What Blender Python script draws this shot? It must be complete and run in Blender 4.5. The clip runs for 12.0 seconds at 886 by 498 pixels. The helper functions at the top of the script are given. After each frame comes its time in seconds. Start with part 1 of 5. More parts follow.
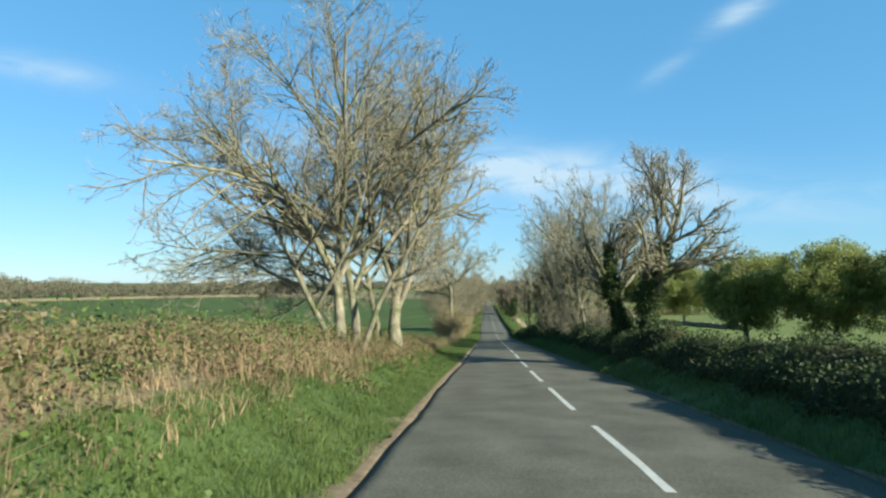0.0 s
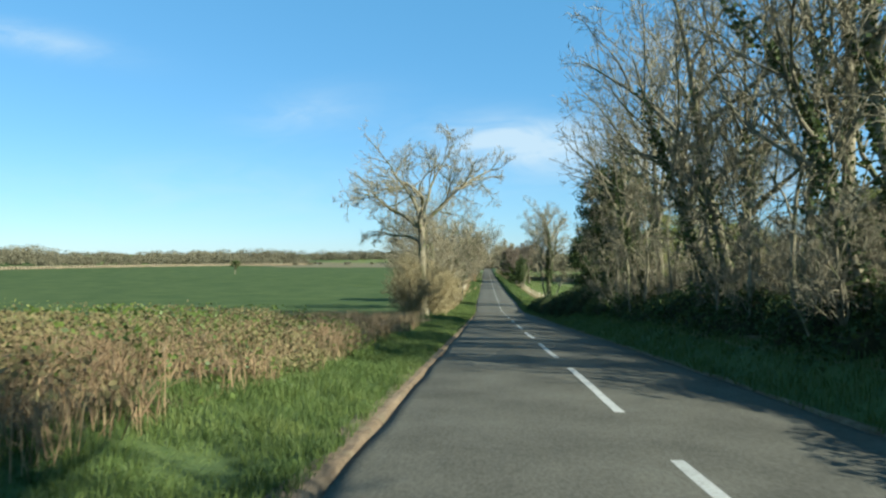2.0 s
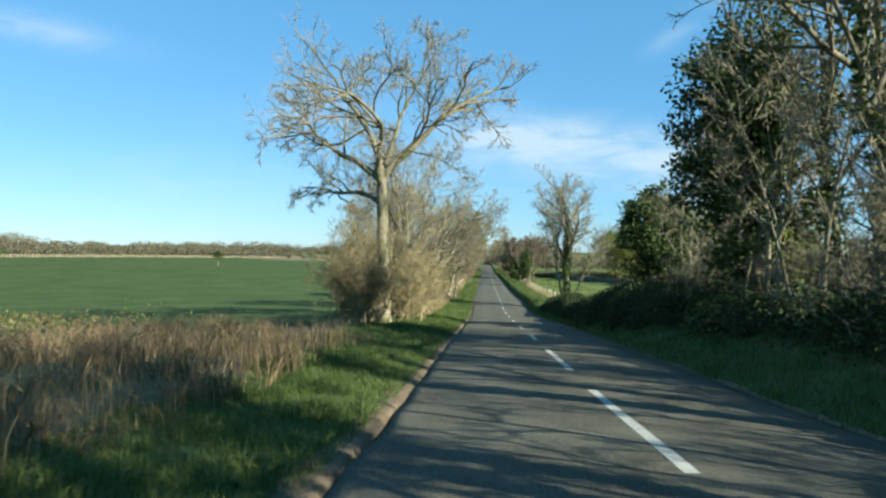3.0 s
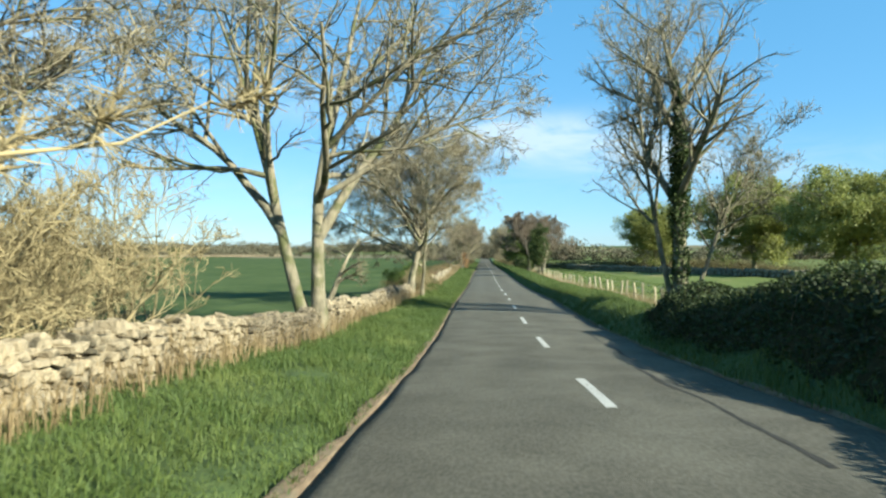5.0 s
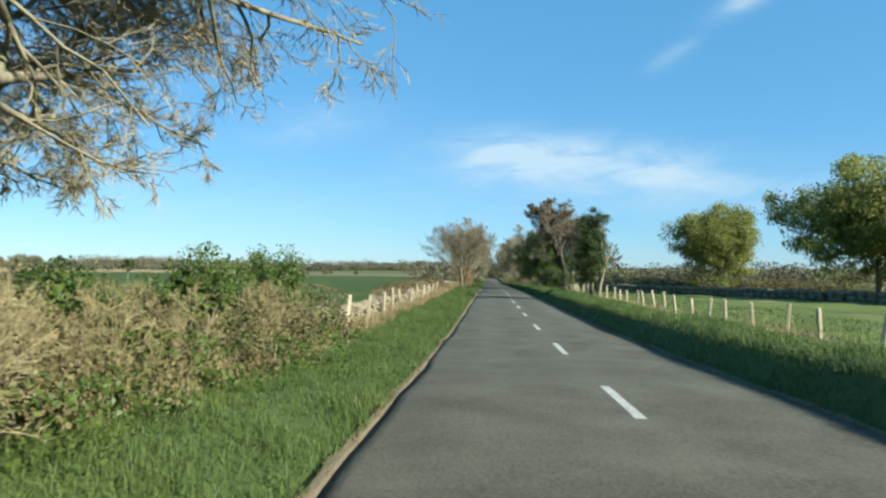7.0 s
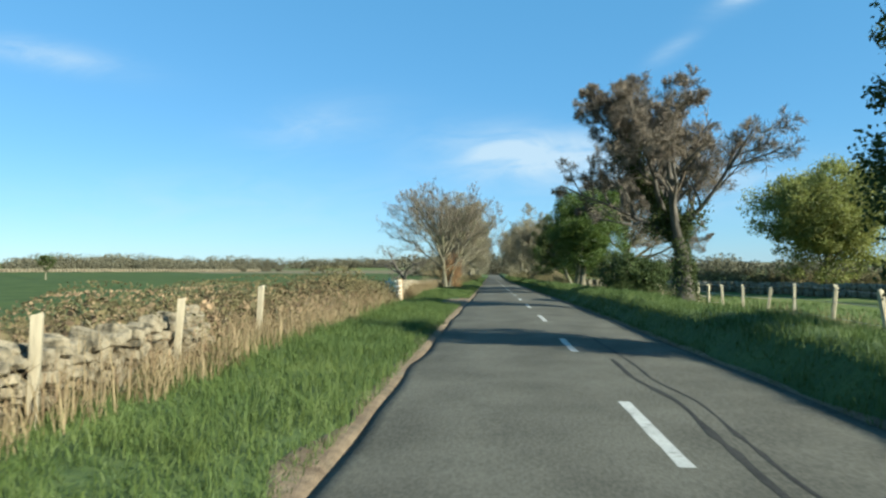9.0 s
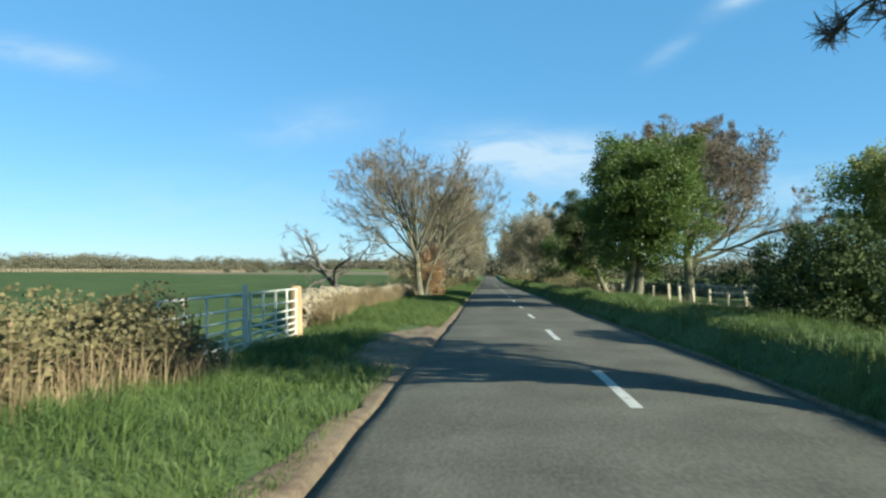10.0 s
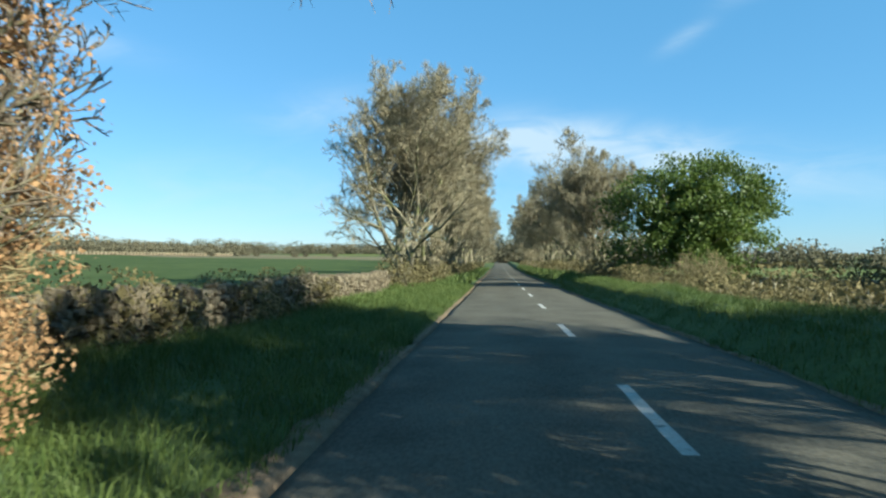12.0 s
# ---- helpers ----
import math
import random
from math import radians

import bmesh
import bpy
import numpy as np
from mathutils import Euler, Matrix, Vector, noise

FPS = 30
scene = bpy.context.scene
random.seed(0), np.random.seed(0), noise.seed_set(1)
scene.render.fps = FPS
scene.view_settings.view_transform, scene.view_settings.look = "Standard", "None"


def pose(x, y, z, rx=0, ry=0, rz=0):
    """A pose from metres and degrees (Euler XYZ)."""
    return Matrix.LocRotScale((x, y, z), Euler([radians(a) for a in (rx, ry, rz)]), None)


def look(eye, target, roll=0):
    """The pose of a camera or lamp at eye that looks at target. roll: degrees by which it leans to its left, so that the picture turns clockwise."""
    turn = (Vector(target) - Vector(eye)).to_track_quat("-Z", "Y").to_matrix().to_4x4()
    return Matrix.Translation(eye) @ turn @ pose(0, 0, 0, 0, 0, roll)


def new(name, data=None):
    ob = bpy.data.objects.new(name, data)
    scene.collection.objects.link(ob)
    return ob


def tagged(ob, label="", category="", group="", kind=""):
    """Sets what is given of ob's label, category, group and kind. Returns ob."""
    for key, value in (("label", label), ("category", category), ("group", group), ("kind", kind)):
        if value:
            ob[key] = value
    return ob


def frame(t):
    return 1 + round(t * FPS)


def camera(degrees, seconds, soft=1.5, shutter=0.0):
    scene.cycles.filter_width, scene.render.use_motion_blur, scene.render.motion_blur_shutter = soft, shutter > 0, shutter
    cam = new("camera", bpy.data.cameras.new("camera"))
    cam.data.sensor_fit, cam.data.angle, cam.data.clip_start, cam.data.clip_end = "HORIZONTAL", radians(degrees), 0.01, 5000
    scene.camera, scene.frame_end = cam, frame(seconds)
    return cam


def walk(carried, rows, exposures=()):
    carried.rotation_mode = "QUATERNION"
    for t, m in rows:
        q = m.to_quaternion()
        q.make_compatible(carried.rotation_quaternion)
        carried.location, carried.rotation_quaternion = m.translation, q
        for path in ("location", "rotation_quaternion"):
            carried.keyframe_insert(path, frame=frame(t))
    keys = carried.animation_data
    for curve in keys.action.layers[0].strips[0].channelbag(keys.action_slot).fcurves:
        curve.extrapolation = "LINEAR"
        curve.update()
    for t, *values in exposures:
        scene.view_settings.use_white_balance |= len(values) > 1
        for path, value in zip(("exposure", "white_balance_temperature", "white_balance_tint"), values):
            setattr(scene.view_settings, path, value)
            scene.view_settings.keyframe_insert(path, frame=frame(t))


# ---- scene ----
cam = camera(70.0, 12.0, 2.4, 0.04)
PATH = [
    (0, (-1.603, 1.247, 7.483), (-1.736, 3.239, 7.59), -0.0),
    (0.5, (-1.487, 8.707, 6.934), (-1.615, 10.702, 6.982), -0.1),
    (1, (-1.508, 16.092, 6.312), (-1.61, 18.089, 6.346), -0.6),
    (1.5, (-1.411, 23.338, 5.698), (-1.527, 25.334, 5.757), -0.3),
    (2, (-1.481, 30.598, 5.237), (-1.614, 32.593, 5.254), -0.1),
    (2.5, (-1.487, 37.819, 4.696), (-1.621, 39.814, 4.701), 0.6),
    (2.7, (-1.485, 40.722, 4.501), (-1.617, 42.717, 4.509), 0.8),
    (4.3, (-1.303, 64.128, 2.872), (-1.43, 66.124, 2.86), 0.1),
    (4.5, (-1.269, 67.065, 2.637), (-1.397, 69.06, 2.624), -0.5),
    (5, (-1.235, 74.43, 2.087), (-1.359, 76.426, 2.086), -0.4),
    (5.5, (-1.211, 81.806, 1.616), (-1.328, 83.803, 1.634), 0.1),
    (6, (-1.237, 89.081, 1.325), (-1.357, 91.077, 1.349), 0.0),
    (6.5, (-1.274, 96.447, 1.115), (-1.405, 98.442, 1.167), 0.5),
    (7, (-1.401, 104.06, 0.888), (-1.547, 106.054, 0.952), 0.3),
    (7.2, (-1.449, 107.134, 0.809), (-1.595, 109.127, 0.866), 0.3),
    (8.8, (-1.317, 132.006, 0.415), (-1.47, 134.0, 0.458), -0.2),
    (9, (-1.281, 135.16, 0.368), (-1.432, 137.154, 0.422), -0.3),
    (9.5, (-1.211, 143.141, 0.26), (-1.358, 145.135, 0.327), -0.2),
    (10, (-1.282, 151.087, 0.177), (-1.421, 153.082, 0.236), -0.1),
    (10.5, (-1.247, 158.98, 0.035), (-1.385, 160.975, 0.082), 0.0),
    (11, (-1.202, 166.872, -0.127), (-1.354, 168.866, -0.084), 0.6),
    (11.5, (-1.173, 174.843, -0.214), (-1.349, 176.835, -0.173), 0.3),
    (12, (-1.156, 182.829, -0.326), (-1.33, 184.821, -0.311), 0.4),
]
walk(cam, [(t, look(eye, target, roll)) for t, eye, target, roll in PATH], [(0.0, 1.43, 5950, 3), (2.7, 1.45, 5950, 3), (4.4, 1.66, 6000, 3), (5.5, 1.6, 6000, 3), (6.3, 1.43, 5950, 3), (9.0, 1.4, 5850, 3), (12.0, 1.48, 5900, 3)])


def smooth(knots, xs, width=4.0):
    """Smoothed piecewise-linear curve through (position, value) knots."""
    px, pv = zip(*knots)
    total = 0.0
    for k in (-1.0, -0.5, 0.0, 0.5, 1.0):
        total = total + np.interp(np.asarray(xs, float) + k * width, px, pv)
    return total / 5.0


ROAD_KNOTS = [(-900, 40), (-60, 9.6), (0, 5.98), (11.6, 5.2), (17.6, 4.8), (23.6, 4.42), (29.6, 4.02), (35.6, 3.67), (41.6, 3.27), (47.5, 2.86), (53.5, 2.42),
              (64, 1.72), (70.4, 1.28), (76.4, 0.84), (82.4, 0.43), (88.4, 0.07), (94.4, -0.11), (100.4, -0.25), (106.4, -0.44), (112.4, -0.65), (118.4, -0.78),
              (124.4, -0.87), (141, -0.96), (153, -1.03), (159, -1.08), (165, -1.18), (171, -1.27), (177, -1.4), (183, -1.49), (189, -1.55), (195, -1.64), (205, -1.8),
              (250, -2.55), (320, -3.2), (500, -3.8), (3000, -3.8)]


def road_z(y):
    return smooth(ROAD_KNOTS, y)


def edge_left(y):
    return smooth([(0, -2.97), (14, -2.84), (21, -2.8), (28, -2.6), (35, -2.54), (42, -2.45), (70, -2.3), (86, -2.26), (93, -2.38), (108, -2.5), (136, -2.38), (155, -2.32), (163, -2.22), (171, -2.2), (185, -2.3), (400, -2.4)], y)


def edge_right(y):
    return smooth([(0, 2.6), (15, 2.5), (23, 2.28), (30, 2.35), (37, 2.12), (70, 2.0), (87, 1.88), (94, 1.92), (102, 2.1), (110, 2.22), (125, 2.05), (138, 1.93), (156, 1.82), (164, 1.84), (172, 1.88), (400, 2.0)], y)


def blend(a, b, v):
    t = np.clip((np.asarray(v, float) - a) / (b - a), 0, 1)
    return t * t * (3 - 2 * t)


def ground(x, y):
    """Height of the land: verges and banks beside the road, then fields, then a far ridge."""
    x, y = np.asarray(x, float), np.asarray(y, float)
    rz = road_z(y)
    dl, dr = edge_left(y) - x, x - edge_right(y)
    bank = np.interp(dl, [0, 0.5, 1.2, 2.0, 3.5, 6, 12], [-0.05, 0.0, 0.2, 0.65, 1.0, 0.9, 0.1])
    verge = np.interp(dl, [0, 0.35, 0.8, 2.0, 3.0, 5.0, 10], [-0.05, 0.0, 0.06, 0.13, 0.14, 0.1, 0.0])
    entry = np.interp(dl, [0, 0.4, 2.0, 3.6, 6.0, 10], [-0.05, -0.03, -0.1, -0.24, -0.3, -0.3])
    in_bank, in_gate = 1 - blend(40, 62, y), blend(155.4, 159.4, y) * (1 - blend(164.6, 166.9, y))
    left = bank * smooth([(0, 1.2), (15, 1.15), (25, 0.85), (38, 0.35), (60, 0.3)], y) * in_bank + verge * (1 - in_bank)
    left = left * (1 - in_gate) + entry * in_gate
    plain = np.interp(dr, [0, 0.18, 0.5, 0.8, 1.6, 3.0, 5.0, 9.0], [-0.05, 0.03, 0.38, 0.5, 0.46, 0.1, -0.28, -0.5])
    hedge = np.interp(dr, [0, 0.3, 0.9, 1.8, 4.0, 7.0, 10.0], [-0.05, 0.08, 0.4, 0.62, 0.42, 0.0, -0.3])
    in_hedge = (1 - blend(86, 94, y))
    right = plain * (1 - in_hedge) + hedge * in_hedge
    near = rz + np.where(dl > 0, left, np.where(dr > 0, right, -0.09))
    fl = np.interp(y, [-400, -60, 0, 60, 100, 200, 400, 3000], [9, 5.5, 3.0, 0.5, -0.9, -2.2, -2.9, -3.0])
    fr = np.interp(y, [-400, -60, 0, 60, 100, 200, 400, 3000], [10, 7, 4.4, 0.7, -1.3, -2.8, -3.6, -3.8])
    far = np.where(x < 0, fl, fr)
    away = np.hypot(x, y - 90)
    far = far + 9.0 * blend(520, 1500, away) + 15.0 * np.exp(-(((x + 420) / 170) ** 2 + ((y - 360) / 230) ** 2)) + 0.6 * np.sin(x * 0.011 + 1.0) * np.sin(y * 0.008) * blend(60, 200, np.abs(x))
    w = blend(8, 62, np.abs(x))
    z = near * (1 - w) + far * w
    rough = 0.035 * np.sin(3.1 * x + 1.7 * y) * np.sin(2.3 * y - 1.1 * x) + 0.05 * np.sin(0.9 * x - 0.7 * y)
    return z + rough * blend(0.3, 1.2, np.maximum(dl, dr))


# ---------------------------------------------------------------- world, sun, exposure
SUN_AZ, SUN_EL = radians(121), radians(27)
toward_sun = Vector((math.sin(SUN_AZ) * math.cos(SUN_EL), math.cos(SUN_AZ) * math.cos(SUN_EL), math.sin(SUN_EL)))
sun = new("sun", bpy.data.lights.new("sun", "SUN"))
sun.data.energy, sun.data.angle, sun.data.color = 5.0, radians(0.53), (1.0, 0.91, 0.76)
sun.matrix_world = look((0, 0, 80), Vector((0, 0, 80)) - toward_sun)

world = bpy.data.worlds.new("sky")
scene.world = world
world.use_nodes = True
wt = world.node_tree
wt.nodes.clear()


def wnode(kind):
    return wt.nodes.new(kind)


def wmath(op, a, b=None, c=None):
    n = wnode("ShaderNodeMath")
    n.operation = op
    for i, v in enumerate((a, b, c)):
        if v is None:
            continue
        if isinstance(v, (int, float)):
            n.inputs[i].default_value = v
        else:
            wt.links.new(v, n.inputs[i])
    return n.outputs[0]


sky = wnode("ShaderNodeTexSky")
sky.sky_type, sky.sun_disc = "NISHITA", False
sky.sun_elevation, sky.sun_rotation = SUN_EL, SUN_AZ
sky.air_density, sky.dust_density, sky.ozone_density, sky.altitude = 1.0, 0.1, 3.0, 50
coord = wnode("ShaderNodeTexCoord")
split = wnode("ShaderNodeSeparateXYZ")
wt.links.new(coord.outputs["Generated"], split.inputs[0])
ahead = wmath("MAXIMUM", split.outputs[1], 0.05)
u, v = wmath("DIVIDE", split.outputs[0], ahead), wmath("DIVIDE", split.outputs[2], ahead)
flat = wnode("ShaderNodeCombineXYZ")
wt.links.new(wmath("MULTIPLY_ADD", v, -0.6, u), flat.inputs[0])
wt.links.new(wmath("MULTIPLY", v, 3.2), flat.inputs[1])
wisps = wnode("ShaderNodeTexNoise")
wisps.inputs["Scale"].default_value, wisps.inputs["Detail"].default_value, wisps.inputs["Roughness"].default_value = 7.0, 8.0, 0.62
wisps.inputs["Distortion"].default_value = 0.6
wt.links.new(flat.outputs[0], wisps.inputs["Vector"])
# wispy clouds: place across, place up, half width, half height, slant, strength
cover = None
for cu, cv, su, sv, slant, amount in ((0.17, 0.165, 0.17, 0.034, -0.10, 1.0), (0.04, 0.175, 0.10, 0.03, -0.05, 0.75), (0.40, 0.425, 0.042, 0.016, 0.45, 1.0),
                                      (0.285, 0.335, 0.03, 0.012, 0.5, 0.4), (-0.75, 0.36, 0.12, 0.02, -0.2, 0.55),
                                      (-0.28, 0.23, 0.10, 0.03, 0.1, 0.35), (0.42, 0.12, 0.3, 0.04, 0.0, 0.35), (-0.45, 0.10, 0.4, 0.05, 0.0, 0.25)):
    du = wmath("SUBTRACT", u, cu)
    dv = wmath("SUBTRACT", wmath("SUBTRACT", v, cv), wmath("MULTIPLY", du, slant))
    a, b = wmath("DIVIDE", du, su), wmath("DIVIDE", dv, sv)
    r2 = wmath("ADD", wmath("MULTIPLY", a, a), wmath("MULTIPLY", b, b))
    spot = wmath("MULTIPLY", wmath("EXPONENT", wmath("MULTIPLY", r2, -0.8)), amount)
    cover = spot if cover is None else wmath("ADD", cover, spot)
grain = wnode("ShaderNodeMapRange")
grain.inputs["From Min"].default_value, grain.inputs["From Max"].default_value = 0.34, 0.68
wt.links.new(wisps.outputs["Fac"], grain.inputs["Value"])
cover = wmath("MINIMUM", wmath("MULTIPLY", cover, wmath("MULTIPLY_ADD", grain.outputs[0], 0.8, 0.2)), 0.8)
mix = wnode("ShaderNodeMix")
mix.data_type = "RGBA"
wt.links.new(cover, mix.inputs["Factor"])
tone = wnode("ShaderNodeMix")
tone.data_type, tone.blend_type = "RGBA", "MULTIPLY"
tone.inputs["Factor"].default_value = 1.0
tone.inputs["B"].default_value = (0.54, 0.58, 0.6, 1)
wt.links.new(sky.outputs[0], tone.inputs["A"])
haze = wnode("ShaderNodeMix")
haze.data_type, haze.blend_type = "RGBA", "ADD"
haze.inputs["Factor"].default_value = 1.0
haze.inputs["B"].default_value = (0.52, 1.85, 3.15, 1)
wt.links.new(tone.outputs["Result"], haze.inputs["A"])
wt.links.new(haze.outputs["Result"], mix.inputs["A"])
mix.inputs["B"].default_value = (5.5, 6.3, 6.8, 1)
bg = wnode("ShaderNodeBackground")
bg.inputs["Strength"].default_value = 0.05
wt.links.new(mix.outputs["Result"], bg.inputs["Color"])
out = wnode("ShaderNodeOutputWorld")
wt.links.new(bg.outputs[0], out.inputs[0])


# ---------------------------------------------------------------- materials
def material(name, dark, light, scale=6.0, rough=0.8, bump=0.0, bump_scale=40.0, island=0.0, through_light=0.0, metal=0.0, big=0.4, stretch=(1, 1, 1),
             patch=None, patch_scale=0.8, patch_at=0.55, spec=0.3, per_object=0.0):
    """A procedural surface: two scales of noise between a dark and a light tone, an optional patchy third tone, relief, and thin-leaf light."""
    m = bpy.data.materials.new(name)
    m.use_nodes = True
    t = m.node_tree
    t.nodes.clear()
    N, L = t.nodes.new, t.links.new
    place = N("ShaderNodeTexCoord")
    mp = N("ShaderNodeMapping")
    mp.inputs["Scale"].default_value = stretch
    L(place.outputs["Object"], mp.inputs["Vector"])
    fine, wide = N("ShaderNodeTexNoise"), N("ShaderNodeTexNoise")
    fine.inputs["Scale"].default_value, fine.inputs["Detail"].default_value = scale, 5
    wide.inputs["Scale"].default_value, wide.inputs["Detail"].default_value = scale * 0.13, 3
    L(mp.outputs[0], fine.inputs["Vector"])
    L(mp.outputs[0], wide.inputs["Vector"])
    add = N("ShaderNodeMath")
    add.operation = "MULTIPLY_ADD"
    add.inputs[1].default_value = big
    L(wide.outputs["Fac"], add.inputs[0])
    sub = N("ShaderNodeMath")
    sub.operation = "MULTIPLY_ADD"
    sub.inputs[1].default_value = 1 - big
    L(fine.outputs["Fac"], sub.inputs[0])
    L(sub.outputs[0], add.inputs[2])
    sub.inputs[2].default_value = 0.0
    fac = add.outputs[0]
    spread = N("ShaderNodeMapRange")
    spread.inputs["From Min"].default_value, spread.inputs["From Max"].default_value = 0.32, 0.68
    L(fac, spread.inputs["Value"])
    fac = spread.outputs[0]
    for amount, source in ((island, "ShaderNodeNewGeometry"), (per_object, "ShaderNodeObjectInfo")):
        if amount:
            geo = N(source)
            mixf = N("ShaderNodeMix")
            mixf.inputs["Factor"].default_value = amount
            L(fac, mixf.inputs["A"])
            L(geo.outputs["Random Per Island" if source == "ShaderNodeNewGeometry" else "Random"], mixf.inputs["B"])
            fac = mixf.outputs["Result"]
    col = N("ShaderNodeMix")
    col.data_type = "RGBA"
    L(fac, col.inputs["Factor"])
    col.inputs["A"].default_value, col.inputs["B"].default_value = (*dark, 1), (*light, 1)
    colour = col.outputs["Result"]
    if patch:
        pn = N("ShaderNodeTexNoise")
        pn.inputs["Scale"].default_value, pn.inputs["Detail"].default_value = patch_scale, 6
        L(place.outputs["Object"], pn.inputs["Vector"])
        pr = N("ShaderNodeMapRange")
        pr.inputs["From Min"].default_value, pr.inputs["From Max"].default_value = patch_at, patch_at + 0.12
        L(pn.outputs["Fac"], pr.inputs["Value"])
        pm = N("ShaderNodeMix")
        pm.data_type = "RGBA"
        L(pr.outputs[0], pm.inputs["Factor"])
        L(colour, pm.inputs["A"])
        pm.inputs["B"].default_value = (*patch, 1)
        colour = pm.outputs["Result"]
    shader = N("ShaderNodeBsdfPrincipled")
    shader.inputs["Roughness"].default_value, shader.inputs["Metallic"].default_value = rough, metal
    shader.inputs["Specular IOR Level"].default_value = spec
    L(colour, shader.inputs["Base Color"])
    if bump:
        bn = N("ShaderNodeTexNoise")
        bn.inputs["Scale"].default_value, bn.inputs["Detail"].default_value = bump_scale, 6
        L(mp.outputs[0], bn.inputs["Vector"])
        bp = N("ShaderNodeBump")
        bp.inputs["Strength"].default_value, bp.inputs["Distance"].default_value = bump, 0.03
        L(bn.outputs["Fac"], bp.inputs["Height"])
        L(bp.outputs[0], shader.inputs["Normal"])
    result = shader.outputs[0]
    if through_light:
        tr = N("ShaderNodeBsdfTranslucent")
        L(colour, tr.inputs["Color"])
        mx = N("ShaderNodeMixShader")
        mx.inputs[0].default_value = through_light
        L(result, mx.inputs[1])
        L(tr.outputs[0], mx.inputs[2])
        result = mx.outputs[0]
    o = N("ShaderNodeOutputMaterial")
    L(result, o.inputs[0])
    return m


def asphalt():
    """Worn tarmac: pale stone chips in dark binder, mottled patches, and two polished wheel tracks in each lane."""
    m = bpy.data.materials.new("asphalt")
    m.use_nodes = True
    t = m.node_tree
    N, L = t.nodes.new, t.links.new
    shader = t.nodes["Principled BSDF"]
    place, pull = N("ShaderNodeTexCoord"), N("ShaderNodeMapping")
    pull.inputs["Scale"].default_value = (1, 0.45, 1)
    L(place.outputs["Object"], pull.inputs["Vector"])

    def noisy(scale, detail, lo, hi, source):
        n, r = N("ShaderNodeTexNoise"), N("ShaderNodeMapRange")
        n.inputs["Scale"].default_value, n.inputs["Detail"].default_value = scale, detail
        L(source, n.inputs["Vector"])
        r.inputs["From Min"].default_value, r.inputs["From Max"].default_value = lo, hi
        L(n.outputs["Fac"], r.inputs["Value"])
        return r.outputs[0]

    def sums(op, a, b, c=None):
        n = N("ShaderNodeMath")
        n.operation = op
        for i, v in enumerate((a, b, c)):
            if isinstance(v, (int, float)):
                n.inputs[i].default_value = v
            elif v is not None:
                L(v, n.inputs[i])
        return n.outputs[0]

    chips = noisy(38, 8, 0.34, 0.68, pull.outputs[0])
    blotch = noisy(1.1, 6, 0.3, 0.72, place.outputs["Object"])
    axes = N("ShaderNodeSeparateXYZ")
    L(place.outputs["Object"], axes.inputs[0])
    track = sums("COSINE", sums("MULTIPLY", axes.outputs[0], 4.6), 0.0)
    shade = sums("MULTIPLY_ADD", chips, 0.42, sums("MULTIPLY_ADD", blotch, 0.42, sums("MULTIPLY_ADD", track, 0.05, 0.04)))
    mix = N("ShaderNodeMix")
    mix.data_type = "RGBA"
    L(shade, mix.inputs["Factor"])
    mix.inputs["A"].default_value, mix.inputs["B"].default_value = (0.05, 0.048, 0.036, 1), (0.142, 0.135, 0.103, 1)
    L(mix.outputs["Result"], shader.inputs["Base Color"])
    shader.inputs["Roughness"].default_value, shader.inputs["Specular IOR Level"].default_value = 0.9, 0.12
    bump = N("ShaderNodeBump")
    bump.inputs["Strength"].default_value, bump.inputs["Distance"].default_value = 0.6, 0.01
    L(noisy(120, 4, 0.2, 0.8, place.outputs["Object"]), bump.inputs["Height"])
    L(bump.outputs[0], shader.inputs["Normal"])
    return m


ASPHALT = asphalt()
TAR = material("tar_seam", (0.02, 0.02, 0.017), (0.045, 0.043, 0.035), 20, 0.8, 0.3, 120, spec=0.15)
PAINT = material("road_paint", (0.27, 0.27, 0.235), (0.43, 0.425, 0.375), 30, 0.7, 0.3, 120, patch=(0.12, 0.118, 0.095), patch_scale=9, patch_at=0.62)
SOIL = material("verge_soil", (0.075, 0.052, 0.03), (0.21, 0.155, 0.093), 9, 0.95, 0.8, 50, patch=(0.14, 0.115, 0.07), patch_scale=3)
TURF = material("turf", (0.03, 0.054, 0.012), (0.075, 0.102, 0.025), 9, 0.9, 0.8, 25)
FIELD = material("field_crop", (0.034, 0.056, 0.02), (0.07, 0.094, 0.035), 1.5, 0.95, 0.4, 8, big=0.7, spec=0.03)
PASTURE = material("pasture", (0.07, 0.1, 0.028), (0.13, 0.15, 0.05), 2.0, 0.9, 0.5, 10, patch=(0.17, 0.155, 0.07), patch_scale=0.25, patch_at=0.56, spec=0.05)
LITTER = material("leaf_litter", (0.06, 0.05, 0.025), (0.19, 0.14, 0.07), 10, 0.95, 0.9, 25, patch=(0.07, 0.09, 0.025), patch_scale=1.1, patch_at=0.5)
GRASS = material("grass_blade", (0.034, 0.07, 0.014), (0.135, 0.172, 0.042), 1.6, 0.62, island=0.5, through_light=0.32, patch=(0.15, 0.185, 0.05), patch_scale=0.9, patch_at=0.6)
STRAW = material("dry_grass", (0.13, 0.092, 0.042), (0.36, 0.28, 0.145), 3, 0.7, island=0.6, through_light=0.25)
